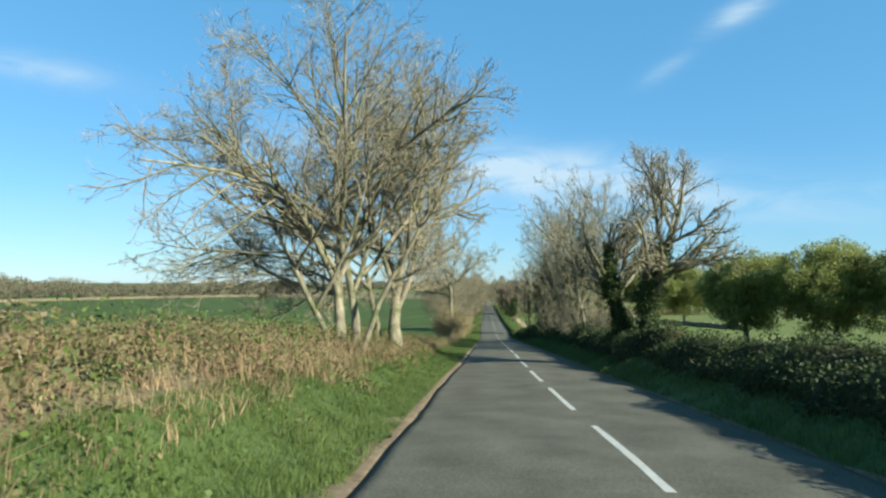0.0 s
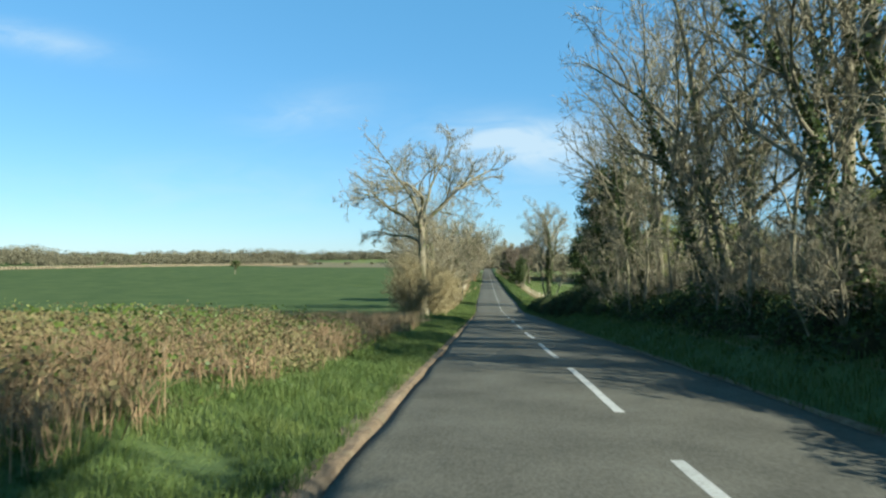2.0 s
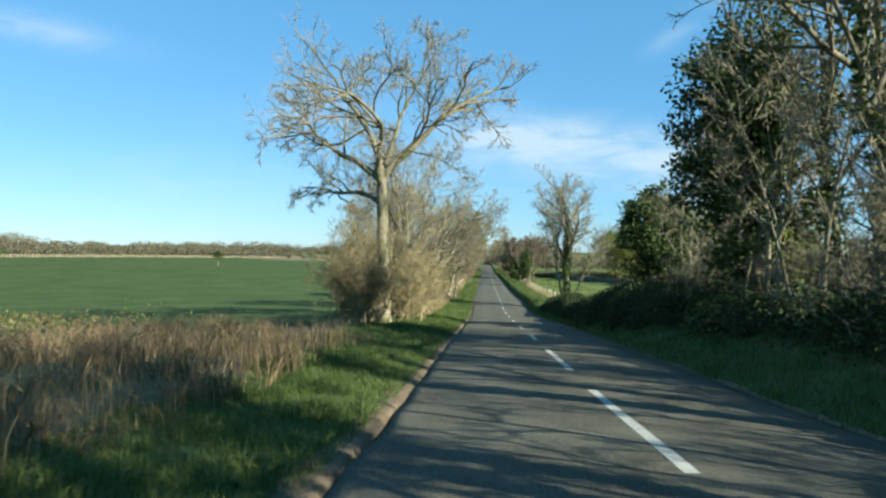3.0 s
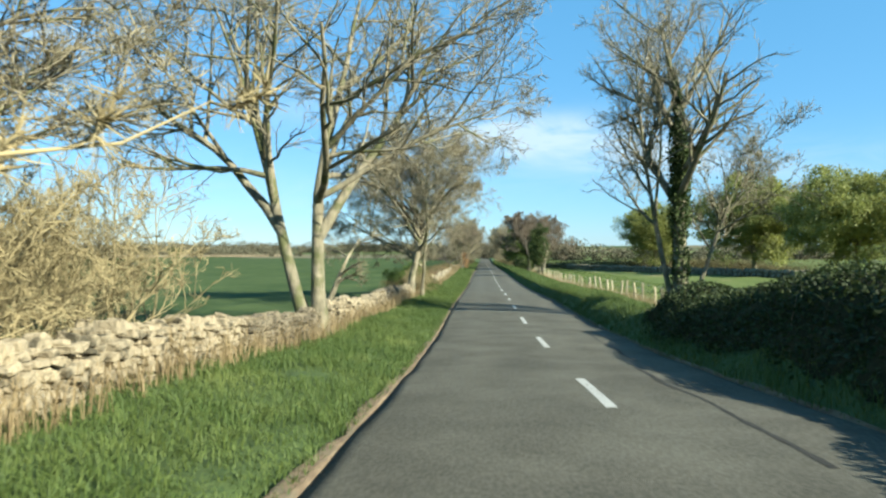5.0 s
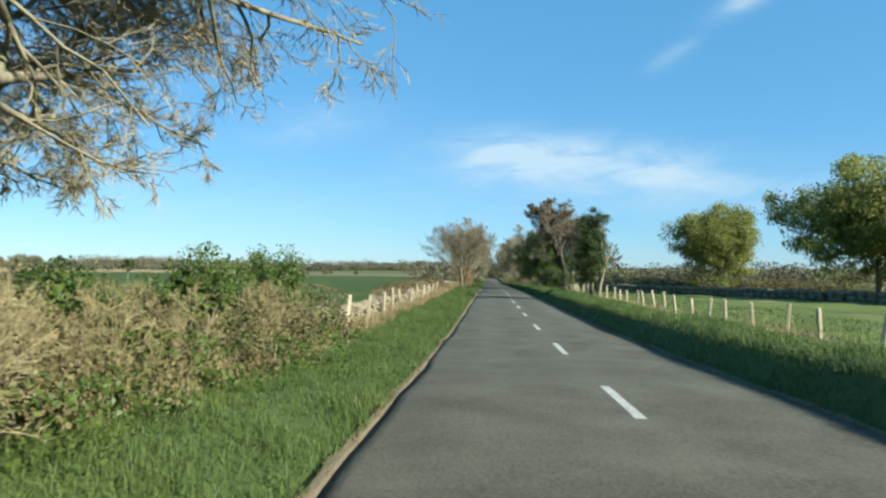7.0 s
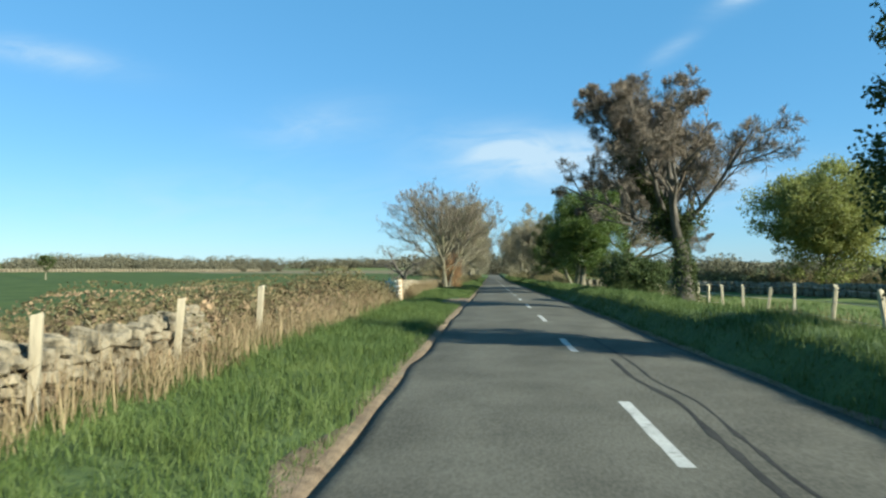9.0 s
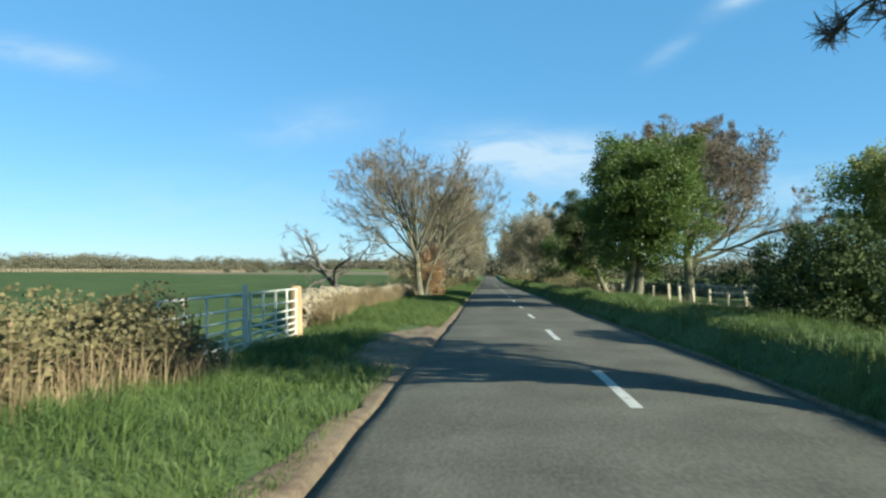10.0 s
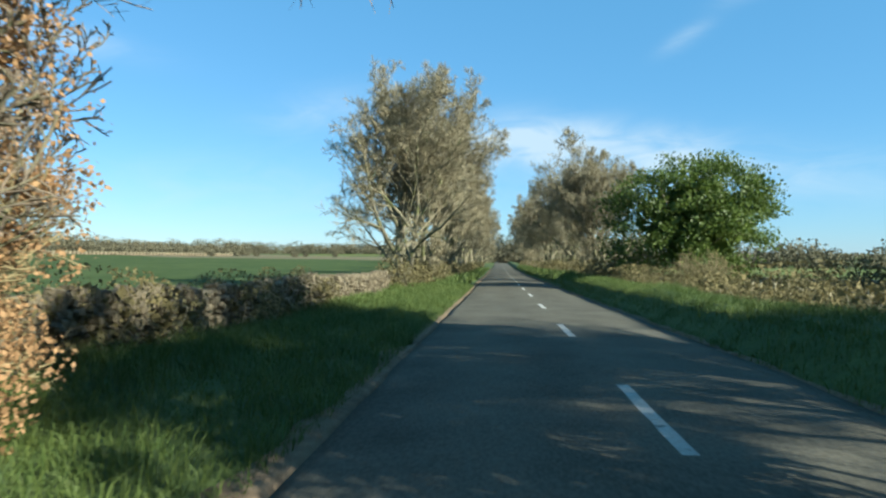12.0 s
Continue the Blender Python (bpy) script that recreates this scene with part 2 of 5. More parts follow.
BRACKEN = material("dead_bracken", (0.085, 0.058, 0.03), (0.36, 0.25, 0.135), 1.2, 0.85, island=0.55, through_light=0.2, patch=(0.085, 0.072, 0.032), patch_scale=0.6, patch_at=0.54)
BRAMBLE = material("bramble_leaf", (0.017, 0.028, 0.008), (0.058, 0.078, 0.022), 3, 0.7, island=0.6, through_light=0.3)
BARK = material("bark", (0.06, 0.054, 0.034), (0.29, 0.255, 0.165), 7, 0.9, 0.8, 22, stretch=(1, 1, 0.35), patch=(0.085, 0.09, 0.036), patch_scale=2.0, patch_at=0.5)
TWIG = material("twig", (0.085, 0.076, 0.047), (0.275, 0.24, 0.15), 2, 0.85, island=0.6)
BUD = material("twig_tip", (0.145, 0.128, 0.077), (0.36, 0.31, 0.19), 1.5, 0.85, island=0.6, through_light=0.25)
DEADWOOD = material("dead_wood", (0.05, 0.043, 0.034), (0.16, 0.138, 0.105), 9, 0.9, 0.6, 25, stretch=(1, 1, 0.3))
IVY = material("ivy_leaf", (0.018, 0.035, 0.010), (0.085, 0.11, 0.032), 2, 0.75, island=0.6, through_light=0.2, spec=0.2)
OLIVEIVY = material("sunlit_ivy_leaf", (0.025, 0.038, 0.012), (0.1, 0.12, 0.035), 2, 0.75, island=0.6, through_light=0.25, spec=0.2)
HAW = material("fresh_leaf", (0.036, 0.066, 0.013), (0.13, 0.175, 0.034), 1.2, 0.5, island=0.55, through_light=0.4)
OLIVE = material("olive_leaf", (0.1, 0.118, 0.032), (0.33, 0.34, 0.09), 0.5, 0.55, island=0.5, through_light=0.45)
COPPER = material("copper_leaf", (0.22, 0.125, 0.055), (0.46, 0.29, 0.14), 2, 0.7, island=0.6, through_light=0.35)
FARWOOD = material("far_wood", (0.066, 0.066, 0.041), (0.155, 0.138, 0.082), 0.02, 0.95, island=0.5, through_light=0.15)
STONE = material("limestone", (0.042, 0.034, 0.021), (0.34, 0.285, 0.18), 7, 0.9, 0.8, 30, per_object=0.55, island=0.4, patch=(0.06, 0.052, 0.032), patch_scale=5, patch_at=0.52)
HEATH = material("heath_leaf", (0.05, 0.046, 0.018), (0.2, 0.165, 0.07), 0.3, 0.8, island=0.5, through_light=0.2)
BEECHBARK = material("beech_bark", (0.045, 0.042, 0.027), (0.19, 0.17, 0.105), 6, 0.85, 0.5, 18, stretch=(1, 1, 0.4), patch=(0.07, 0.075, 0.03), patch_scale=2.0, patch_at=0.52)
MAUVE = material("beech_tip", (0.085, 0.07, 0.05), (0.24, 0.19, 0.13), 1.5, 0.85, island=0.6)
SCRUB = material("scrub_twig", (0.085, 0.072, 0.032), (0.36, 0.295, 0.15), 2, 0.85, island=0.65)
# near-black colour standing in for the shade deep inside hedges
CORE_SHADE = material("hedge_core_shade", (0.012, 0.014, 0.006), (0.05, 0.046, 0.022), 9, 0.95, 1.0, 14, spec=0.05)
STONE_FILL = material("limestone_rubble", (0.05, 0.04, 0.024), (0.16, 0.13, 0.08), 6, 0.95, 0.9, 18, island=0.4)
POST = material("weathered_post", (0.24, 0.2, 0.125), (0.48, 0.42, 0.28), 9, 0.85, 0.4, 40, stretch=(1, 1, 0.2), per_object=0.4)
GATEPOST = material("gatepost_wood", (0.25, 0.155, 0.07), (0.45, 0.31, 0.16), 8, 0.85, 0.6, 30, stretch=(1, 1, 0.2))
GALV = material("painted_gate_steel", (0.46, 0.45, 0.36), (0.64, 0.62, 0.5), 12, 0.5, 0.1, 60, metal=0.15, patch=(0.42, 0.40, 0.33), patch_scale=5, patch_at=0.6)
WIRE = material("fence_wire", (0.22, 0.22, 0.21), (0.4, 0.4, 0.38), 20, 0.45, metal=0.8)


# ---------------------------------------------------------------- mesh tools
def quick_mesh(name, verts, faces, mat, mats=None, index=None, smooth_shade=False):
    """A mesh from arrays: faces all have the same number of corners."""
    verts, faces = np.asarray(verts, np.float32), np.asarray(faces, np.int32)
    me = bpy.data.meshes.new(name)
    k = faces.shape[1]
    me.vertices.add(len(verts))
    me.vertices.foreach_set("co", verts.ravel())
    me.loops.add(faces.size)
    me.loops.foreach_set("vertex_index", faces.ravel())
    me.polygons.add(len(faces))
    me.polygons.foreach_set("loop_start", np.arange(len(faces), dtype=np.int32) * k)
    for m in (mats or [mat]):
        me.materials.append(m)
    if index is not None:
        me.polygons.foreach_set("material_index", np.asarray(index, np.int32))
    if smooth_shade:
        me.polygons.foreach_set("use_smooth", np.ones(len(faces), bool))
    me.update(calc_edges=True)
    return me


def child(name, me, parent, label="", m=None):
    ob = new(name, me)
    ob.parent = parent
    if m is not None:
        ob.matrix_basis = m
    return tagged(ob, label) if label else ob


def part(name, bm, mat, parent, label=""):
    me = bpy.data.meshes.new(name)
    bm.to_mesh(me)
    bm.free()
    me.materials.append(mat)
    return child(name, me, parent, label)


def boxed(bm, size, m, bevel=0.0):
    made = bmesh.ops.create_cube(bm, size=1.0, matrix=m @ Matrix.Diagonal((*size, 1)))
    if bevel:
        edges = list({e for v in made["verts"] for e in v.link_edges})
        bmesh.ops.bevel(bm, geom=edges, offset=bevel, segments=1, affect="EDGES")


def rod(bm, a, b, r1, r2=None, sides=8):
    a, b = Vector(a), Vector(b)
    turn = (b - a).to_track_quat("Z", "Y").to_matrix().to_4x4()
    bmesh.ops.create_cone(bm, cap_ends=True, segments=sides, radius1=r1, radius2=r1 if r2 is None else r2, depth=(b - a).length,
                          matrix=Matrix.Translation((a + b) / 2) @ turn)


def unit(v):
    return v / np.maximum(np.linalg.norm(v, axis=-1, keepdims=True), 1e-9)


def tubes(paths, radii, sides):
    """Vertices and quads of tapered tubes along paths (B, n, 3) with radii (B, n)."""
    B, n, _ = paths.shape
    d = unit(np.gradient(paths, axis=1))
    ref = np.where(np.abs(d[:, :1, 2:3]) > 0.9, np.array([1.0, 0, 0]), np.array([0, 0, 1.0]))
    s = unit(np.cross(d, np.broadcast_to(ref, d.shape)))
    w = np.cross(d, s)
    a = np.arange(sides) * 2 * np.pi / sides
    ring = s[:, :, None] * np.cos(a)[None, None, :, None] + w[:, :, None] * np.sin(a)[None, None, :, None]
    v = paths[:, :, None] + ring * radii[:, :, None, None]
    i = np.arange(B * n * sides).reshape(B, n, sides)
    nxt = np.roll(i, -1, axis=2)
    q = np.stack([i[:, :-1], nxt[:, :-1], nxt[:, 1:], i[:, 1:]], -1)
    return v.reshape(-1, 3), q.reshape(-1, 4)


def ribbons(rng, paths, width):
    """Thin flat twigs along paths (B, n, 3), tapering to their tips."""
    B, n, _ = paths.shape
    d = unit(paths[:, -1] - paths[:, 0])
    s = unit(np.cross(d, rng.normal(size=(B, 3))))
    taper = np.linspace(1, 0.35, n)[None, :, None]
    w = np.asarray(width).reshape(-1, 1, 1) * 0.5 * taper
    v = np.stack([paths - s[:, None] * w, paths + s[:, None] * w], 2)
    i = np.arange(B * n * 2).reshape(B, n, 2)
    q = np.stack([i[:, :-1, 0], i[:, :-1, 1], i[:, 1:, 1], i[:, 1:, 0]], -1)
    return v.reshape(-1, 3), q.reshape(-1, 4)


def leaves(rng, centres, size, droop=0.0):
    """Folded leaf quads at the centres, turned at random."""
    n = len(centres)
    a = unit(rng.normal(size=(n, 3)) + [0, 0, -droop])
    b = unit(np.cross(a, rng.normal(size=(n, 3))))
    s = (np.asarray(size) * rng.uniform(0.6, 1.3, n))[:, None]
    v = np.stack([centres - a * s * 0.5, centres + b * s * 0.34, centres + a * s * 0.5, centres - b * s * 0.34], 1)
    return v.reshape(-1, 3), np.arange(4 * n).reshape(n, 4)


def joined(pieces):
    vs, fs, at = [], [], 0
    for v, f in pieces:
        vs.append(v)
        fs.append(f + at)
        at += len(v)
    return np.concatenate(vs), np.concatenate(fs)


def grow(rng, start, way, length, n, wiggle, up):
    """Paths (B, n, 3) from starts and ways; up bends them to the sky."""
    pts, p, d = [start], start, way
    step = (length / (n - 1))[:, None]
    for _ in range(n - 1):
        d = unit(d + rng.normal(size=d.shape) * wiggle + np.array([0, 0, up]))
        p = p + d * step
        pts.append(p)
    return np.stack(pts, 1)


def sprout(rng, paths, radii, count, lo, hi, angle, ratio, shrink, envelope=None, base_len=None):
    """Side shoots on each path: starts, ways, lengths, radii."""
    B, n, _ = paths.shape
    t = lo + (hi - lo) * (np.arange(count)[None] + rng.uniform(0, 1, (B, count))) / count
    f = np.clip(t * (n - 1), 0, n - 1.001)
    k = f.astype(int)
    rows = np.arange(B)[:, None]
    a, b = paths[rows, k], paths[rows, k + 1]
    start = a + (b - a) * (f - k)[..., None]
    d = unit(b - a)
    side = unit(np.cross(d, rng.normal(size=d.shape)))
    ang = angle * rng.uniform(0.65, 1.3, (B, count, 1))
    way = unit(d * np.cos(ang) + side * np.sin(ang))
    total = np.linalg.norm(np.diff(paths, axis=1), axis=2).sum(1)[:, None]
    length = total * ratio * (1.15 - 0.55 * t) * rng.uniform(0.7, 1.25, (B, count))
    rad = np.minimum((radii[rows, k] + (radii[rows, k + 1] - radii[rows, k]) * (f - k)) * 0.8, radii[:, :1] * shrink)
    start, way, length, rad = start.reshape(-1, 3), way.reshape(-1, 3), length.ravel(), rad.ravel()
    if envelope is not None:
        c, r = np.array(envelope[0]), np.array(envelope[1])
        q = np.linalg.norm((start + way * length[:, None] - c) / r, axis=1)
        length = length * np.clip(1.0 - 0.9 * (q - 1.0), 0.22, 1.0)
    return start, way, length, rad


def bare_tree_meshes(seed, stems, envelope, counts=(8, 8, 7, 5), ratios=(0.62, 0.5, 0.5, 0.5), angles=(0.75, 0.7, 0.7, 0.7), up=(0.05, 0.06, 0.07, 0.04),
                     wiggle=(0.10, 0.14, 0.2, 0.25), fuzz=1, fuzz_len=0.3, twig_w=0.016, fuzz_w=0.013, low=0.3, mats=None, droop=0.0, bole=None):
    """Meshes of a leafless tree: wood (stems and limbs), twigs, and fine tips."""
    rng = np.random.default_rng(seed)
    counts = counts if fuzz > 2 else (*counts[:3], max(2, counts[3] - 2))
    bark, twig, bud = mats or (BARK, TWIG, BUD)
    start, way = np.array([s[0] for s in stems], float), unit(np.array([s[1] for s in stems], float))
    length, rad = np.array([s[2] for s in stems], float), np.array([s[3] for s in stems], float)
    n = 9
    paths = grow(rng, start, way, length, n, wiggle[0], up[0])
    if not bole:
        # limbs that start above the ground spring from the line of the nearest stem
        roots = np.nonzero((start[:, 2] <= 0.5) & (length > 3))[0] if (length > 3).any() else [0]
        for k in np.nonzero(start[:, 2] > 0.5)[0]:
            spots = [np.array([np.interp(start[k, 2], paths[j, :, 2], paths[j, :, a]) for a in range(3)]) for j in roots]
            on = min(spots, key=lambda q: np.hypot(*(q - start[k])[:2]))
            paths[k] += on - start[k]
    radii = rad[:, None] * np.linspace(1, 0.2, n)[None] ** 1.1
    radii[:, 0] *= np.where(start[:, 2] > 0.5, 1.0, 1.35)
    wood = [tubes(paths, radii, 9)]
    if bole:
        knee, girth = np.linspace(0, 1, 7)[:, None], np.linspace(1.0, 0.8, 7)
        shaft = np.array(bole[0], float) + (np.array(bole[1], float) - np.array(bole[0], float)) * knee + rng.normal(0, 0.02, (7, 3))
        girth[0], girth[1] = 1.4, 1.12
        wood.append(tubes(shaft[None], bole[2] * girth[None], 12))
    bones = [paths]
    thin = []
    for lv in range(4):
        # the tip of each stem goes on as shoots too
        s, w, le, ra = sprout(rng, paths, radii, counts[lv], low if lv == 0 else 0.2, 1.0, angles[lv], ratios[lv], (0.42, 0.5, 0.52, 0.6)[lv], envelope)
        n = (7, 6, 4, 3)[lv]
        paths = grow(rng, s, w, le, n, wiggle[lv], up[lv] - droop * (lv > 1))
        tip = (0.3, 0.35, 0.45, 0.5)[lv]
        radii = np.maximum(ra[:, None] * np.linspace(1, tip, n)[None], 0.006)
        if lv < 2:
            wood.append(tubes(paths, radii, (6, 4)[lv]))
            bones.append(paths)
        elif lv == 2:
            thin.append(tubes(paths, np.maximum(radii * 0.8, twig_w * 0.45), 3))
        else:
            thin.append(ribbons(rng, paths, np.full(len(paths), twig_w)))
    s, w, le, ra = sprout(rng, paths, radii, fuzz, 0.3, 1.0, 0.6, 0.6, 0.6, envelope)
    tips = grow(rng, s, w, np.clip(le, 0.6 * fuzz_len, 1.4 * fuzz_len), 2, 0.2, 0.06 - droop)
    made = {"wood": quick_mesh("limbs", *joined(wood), bark, smooth_shade=True), "twigs": quick_mesh("twigs", *joined(thin), twig),
            "tips": quick_mesh("tips", *ribbons(rng, tips, np.full(len(tips), fuzz_w)), bud)}
    return made, bones


def ivy_mesh(seed, bones, count, spread, size, top, mat=None, limbs=0.25):
    """Ivy leaves round the stems and lower limbs, up to a height."""
    rng = np.random.default_rng(seed)
    pts = []
    for k, paths in enumerate(bones[:2]):
        B, n, _ = paths.shape
        m = count if k == 0 else int(count * limbs)
        row, f = rng.integers(0, B, m), rng.uniform(0, n - 1.001, m)
        a, b = paths[row, f.astype(int)], paths[row, f.astype(int) + 1]
        pts.append(a + (b - a) * (f % 1)[:, None])
    p = np.concatenate(pts)
    p = p[p[:, 2] < top * rng.uniform(0.75, 1.0, len(p))]
    clump = np.array([noise.noise(Vector(q) * 0.9) for q in p])
    p = p + unit(rng.normal(size=p.shape)) * (spread * (0.6 + 1.3 * np.clip(clump + 0.3, 0, 1)) * rng.uniform(0.25, 1, len(p)))[:, None]
    return quick_mesh("ivy", *leaves(rng, p, size, 0.4), mat or IVY)


def leaf_cloud(seed, envelope, clumps, per, clump_r, size, mat, hollow=0.55, flat=0.75, inner_size=0.7):
    """A leafy crown: uneven clumps of leaves over and inside an ellipsoid, with gaps."""
    rng = np.random.default_rng(seed)
    c, r = np.array(envelope[0], float), np.array(envelope[1], float)
    d = unit(rng.normal(size=(clumps, 3)) + [0, 0, 0.15])
    lump = np.array([1 + 0.45 * noise.noise(Vector(q) * 1.9 + Vector((seed, 0, 0))) for q in d])
    mid = c + d * r * (lump * (hollow + (1 - hollow) * rng.uniform(0, 1, clumps) ** 0.4))[:, None]
    rad = clump_r * rng.uniform(0.6, 1.35, clumps)
    k = np.repeat(np.arange(clumps), per)
    off = unit(rng.normal(size=(len(k), 3))) * (rng.uniform(0, 1, len(k)) ** 0.5)[:, None] * [1, 1, flat]
    p = mid[k] + off * rad[k][:, None]
    inner = c + unit(rng.normal(size=(clumps * 8, 3))) * r * (rng.uniform(0, 1, clumps * 8) ** 0.5 * 0.68)[:, None]
    return quick_mesh("foliage", *joined([leaves(rng, p, size), leaves(rng, inner, max(clump_r * inner_size, size * 1.5))]), mat), mid


def thing(name, x, y, label, category, group="", rz=0.0, scale=1.0, z=None, sink=0.06):
    ob = new(name)
    zz = float(ground(x, y)) - sink if z is None else z
    ob.matrix_basis = pose(x, y, zz, 0, 0, rz) @ Matrix.Diagonal((scale, scale, scale, 1))
    return tagged(ob, label, category, group)


# ---------------------------------------------------------------- ground, road
def ground_sheet():
    xs = np.concatenate([-np.geomspace(3200, 70, 26), np.linspace(-66, -13, 28), np.linspace(-12, -5.4, 18), np.linspace(-5.0, 5.0, 51), np.linspace(5.4, 12, 18),
                         np.linspace(13, 66, 28), np.geomspace(70, 3200, 26)])
    ys = np.concatenate([-np.geomspace(3000, 24, 18), np.arange(-20, 240, 0.7), np.linspace(242, 420, 60), np.geomspace(440, 3200, 24)])
    X, Y = np.meshgrid(xs, ys)
    Z = ground(X, Y)
    el, er = edge_left(Y) - X, X - edge_right(Y)
    Z = np.where(((el > -0.4) & (el < 0.2)) | ((er > -0.4) & (er < 0.1)), Z - 0.08, Z)
    V = np.stack([X, Y, Z], -1).reshape(-1, 3)
    i = np.arange(len(xs) * len(ys)).reshape(len(ys), len(xs))
    F = np.stack([i[:-1, :-1], i[:-1, 1:], i[1:, 1:], i[1:, :-1]], -1).reshape(-1, 4)
    c = V[F].mean(1)
    cx, cy = c[:, 0], c[:, 1]
    dl, dr = edge_left(cy) - cx, cx - edge_right(cy)
    wob = np.array([noise.noise(Vector((a * 0.9, b * 0.7, 3))) for a, b in zip(cx, cy)])
    kind = np.zeros(len(F), int)
    kind[(dl > 1.9 + 0.4 * wob) & (dl < 9 + 2 * wob) & (cy < 58)] = 4
    kind[(dl > 2.6) & (dl < 5) & (cy > 58) & (cy < 90)] = 4
    kind[(dr > 0.9) & (dr < 5) & (cy < 98)] = 4
    kind[(cx < -7.5 - 3.5 * (cy < 58) - 0.6 * wob)] = 2
    kind[(cx < -9) & (cx > -190 + 40 * wob) & (cy < 62 + 8 * wob)] = 4
    kind[(cx > 7.2)] = 3
    far = np.hypot(cx, cy - 90) > 330
    patch = np.array([noise.noise(Vector((a * 0.004, b * 0.006, 9))) for a, b in zip(cx[far], cy[far])])
    kind[far] = np.where(patch > 0.08, 3, np.where(patch < -0.12, 4, 2))
    me = quick_mesh("ground", V, F, None, [TURF, SOIL, FIELD, PASTURE, LITTER], kind, True)
    tagged(new("ground", me), "grass verges and open farmland beside the lane", "ground", kind="structure")


def line_x(y):
    """Sideways wander of the painted centre line."""
    return smooth([(0, 0.2), (9, 0.17), (15, 0.02), (21, -0.04), (60, -0.06), (98, -0.02), (104, 0.07), (116, 0.08), (124, 0.02), (140, -0.03), (152, 0.05), (160, 0.0), (400, 0.0)], y)


def road_strip():
    ys = np.concatenate([np.arange(-40, 230, 0.5), np.arange(230, 520, 4.0)])
    rng = np.random.default_rng(5)
    across = np.array([0.0, 0.003, 0.035, 0.12, 0.3, 0.5, 0.7, 0.88, 0.965, 0.997, 1.0])
    el, er, rz = edge_left(ys), edge_right(ys), road_z(ys)
    jag = np.convolve(rng.normal(0, 0.035, len(ys)), [0.25, 0.5, 0.25], "same")
    jag2 = np.convolve(rng.normal(0, 0.03, len(ys)), [0.25, 0.5, 0.25], "same")
    L, R = el + jag, er + jag2
    X = L[:, None] + (R - L)[:, None] * across[None]
    crown = 0.05 * (1 - (2 * across - 1) ** 2)
    crown[0] -= 0.07
    crown[-1] -= 0.07
    Z = rz[:, None] + crown[None] - 0.03 + 0.012 * np.sin(ys * 0.8)[:, None]
    V = np.stack([X, np.repeat(ys[:, None], len(across), 1), Z], -1).reshape(-1, 3)
    i = np.arange(len(V)).reshape(len(ys), len(across))
    F = np.stack([i[:-1, :-1], i[:-1, 1:], i[1:, 1:], i[1:, :-1]], -1).reshape(-1, 4)
    me = quick_mesh("road", V, F, ASPHALT, smooth_shade=True)
    road = tagged(new("road", me), "worn grey asphalt country lane with broken edges", "road", kind="structure")
    marks = [(y - 4.0, y) for y in np.arange(11.6 - 48, 60, 5.99)] + [(62.4, 64.4)] + [(y - 2.0, y) for y in np.arange(70.4, 127, 5.995)]
    marks += [(128.2, 130.2), (133.6, 135.6), (139.4, 141.4), (145.1, 147.1)] + [(y - 2.1, y) for y in np.arange(152.84, 320, 6.0)]
    for a, b in marks:
        yy = np.linspace(a, b, 9)
        w = 0.055 + rng.normal(0, 0.003, (9, 2))
        share = -edge_left(yy) / (edge_right(yy) - edge_left(yy))
        top = road_z(yy) + np.interp(share, across, crown) - 0.03 + 0.012 * np.sin(yy * 0.8) + 0.0015
        off = line_x(yy)
        v = np.stack([np.stack([off - w[:, 0], yy, top - 0.0], -1), np.stack([off + w[:, 1], yy, top], -1)], 1)
        V = v.reshape(-1, 3)
        F = [(2 * k, 2 * k + 1, 2 * k + 3, 2 * k + 2) for k in range(8)]
        child("lane_marking", quick_mesh("lane_marking", V, F, PAINT), road, "worn white painted dash")
    for a, b, x, wide in ((78.5, 84.0, 0.95, 0.05), (84.6, 90.5, 1.2, 0.035), (136.0, 144.5, 0.42, 0.05), (138.0, 147.5, 0.62, 0.03)):
        yy = np.arange(a, b, 0.25)
        mid = x + np.array([0.12 * noise.noise(Vector((q * 0.7, x, 1))) for q in yy])
        w = wide * np.array([0.35 + abs(noise.noise(Vector((q * 1.9, x, 7)))) for q in yy])
        ends = []
        for px in (mid - w, mid + w):
            share = (px - edge_left(yy)) / (edge_right(yy) - edge_left(yy))
            ends.append(np.stack([px, yy, road_z(yy) + np.interp(share, across, crown) - 0.03 + 0.012 * np.sin(yy * 0.8) + 0.0025], -1))
        V = np.stack(ends, 1).reshape(-1, 3)
        F = [(2 * k, 2 * k + 1, 2 * k + 3, 2 * k + 2) for k in range(len(yy) - 1)]
        child("tar_seam", quick_mesh("tar_seam", V, F, TAR), road, "dark ragged tar seam")


def soil_edge(y):
    """Width of the bare earth between asphalt and grass."""
    return smooth([(0, 0.34), (50, 0.3), (72, 0.15), (125, 0.13), (136, 0.24), (158, 0.34), (180, 0.34), (192, 0.2), (400, 0.2)], y)


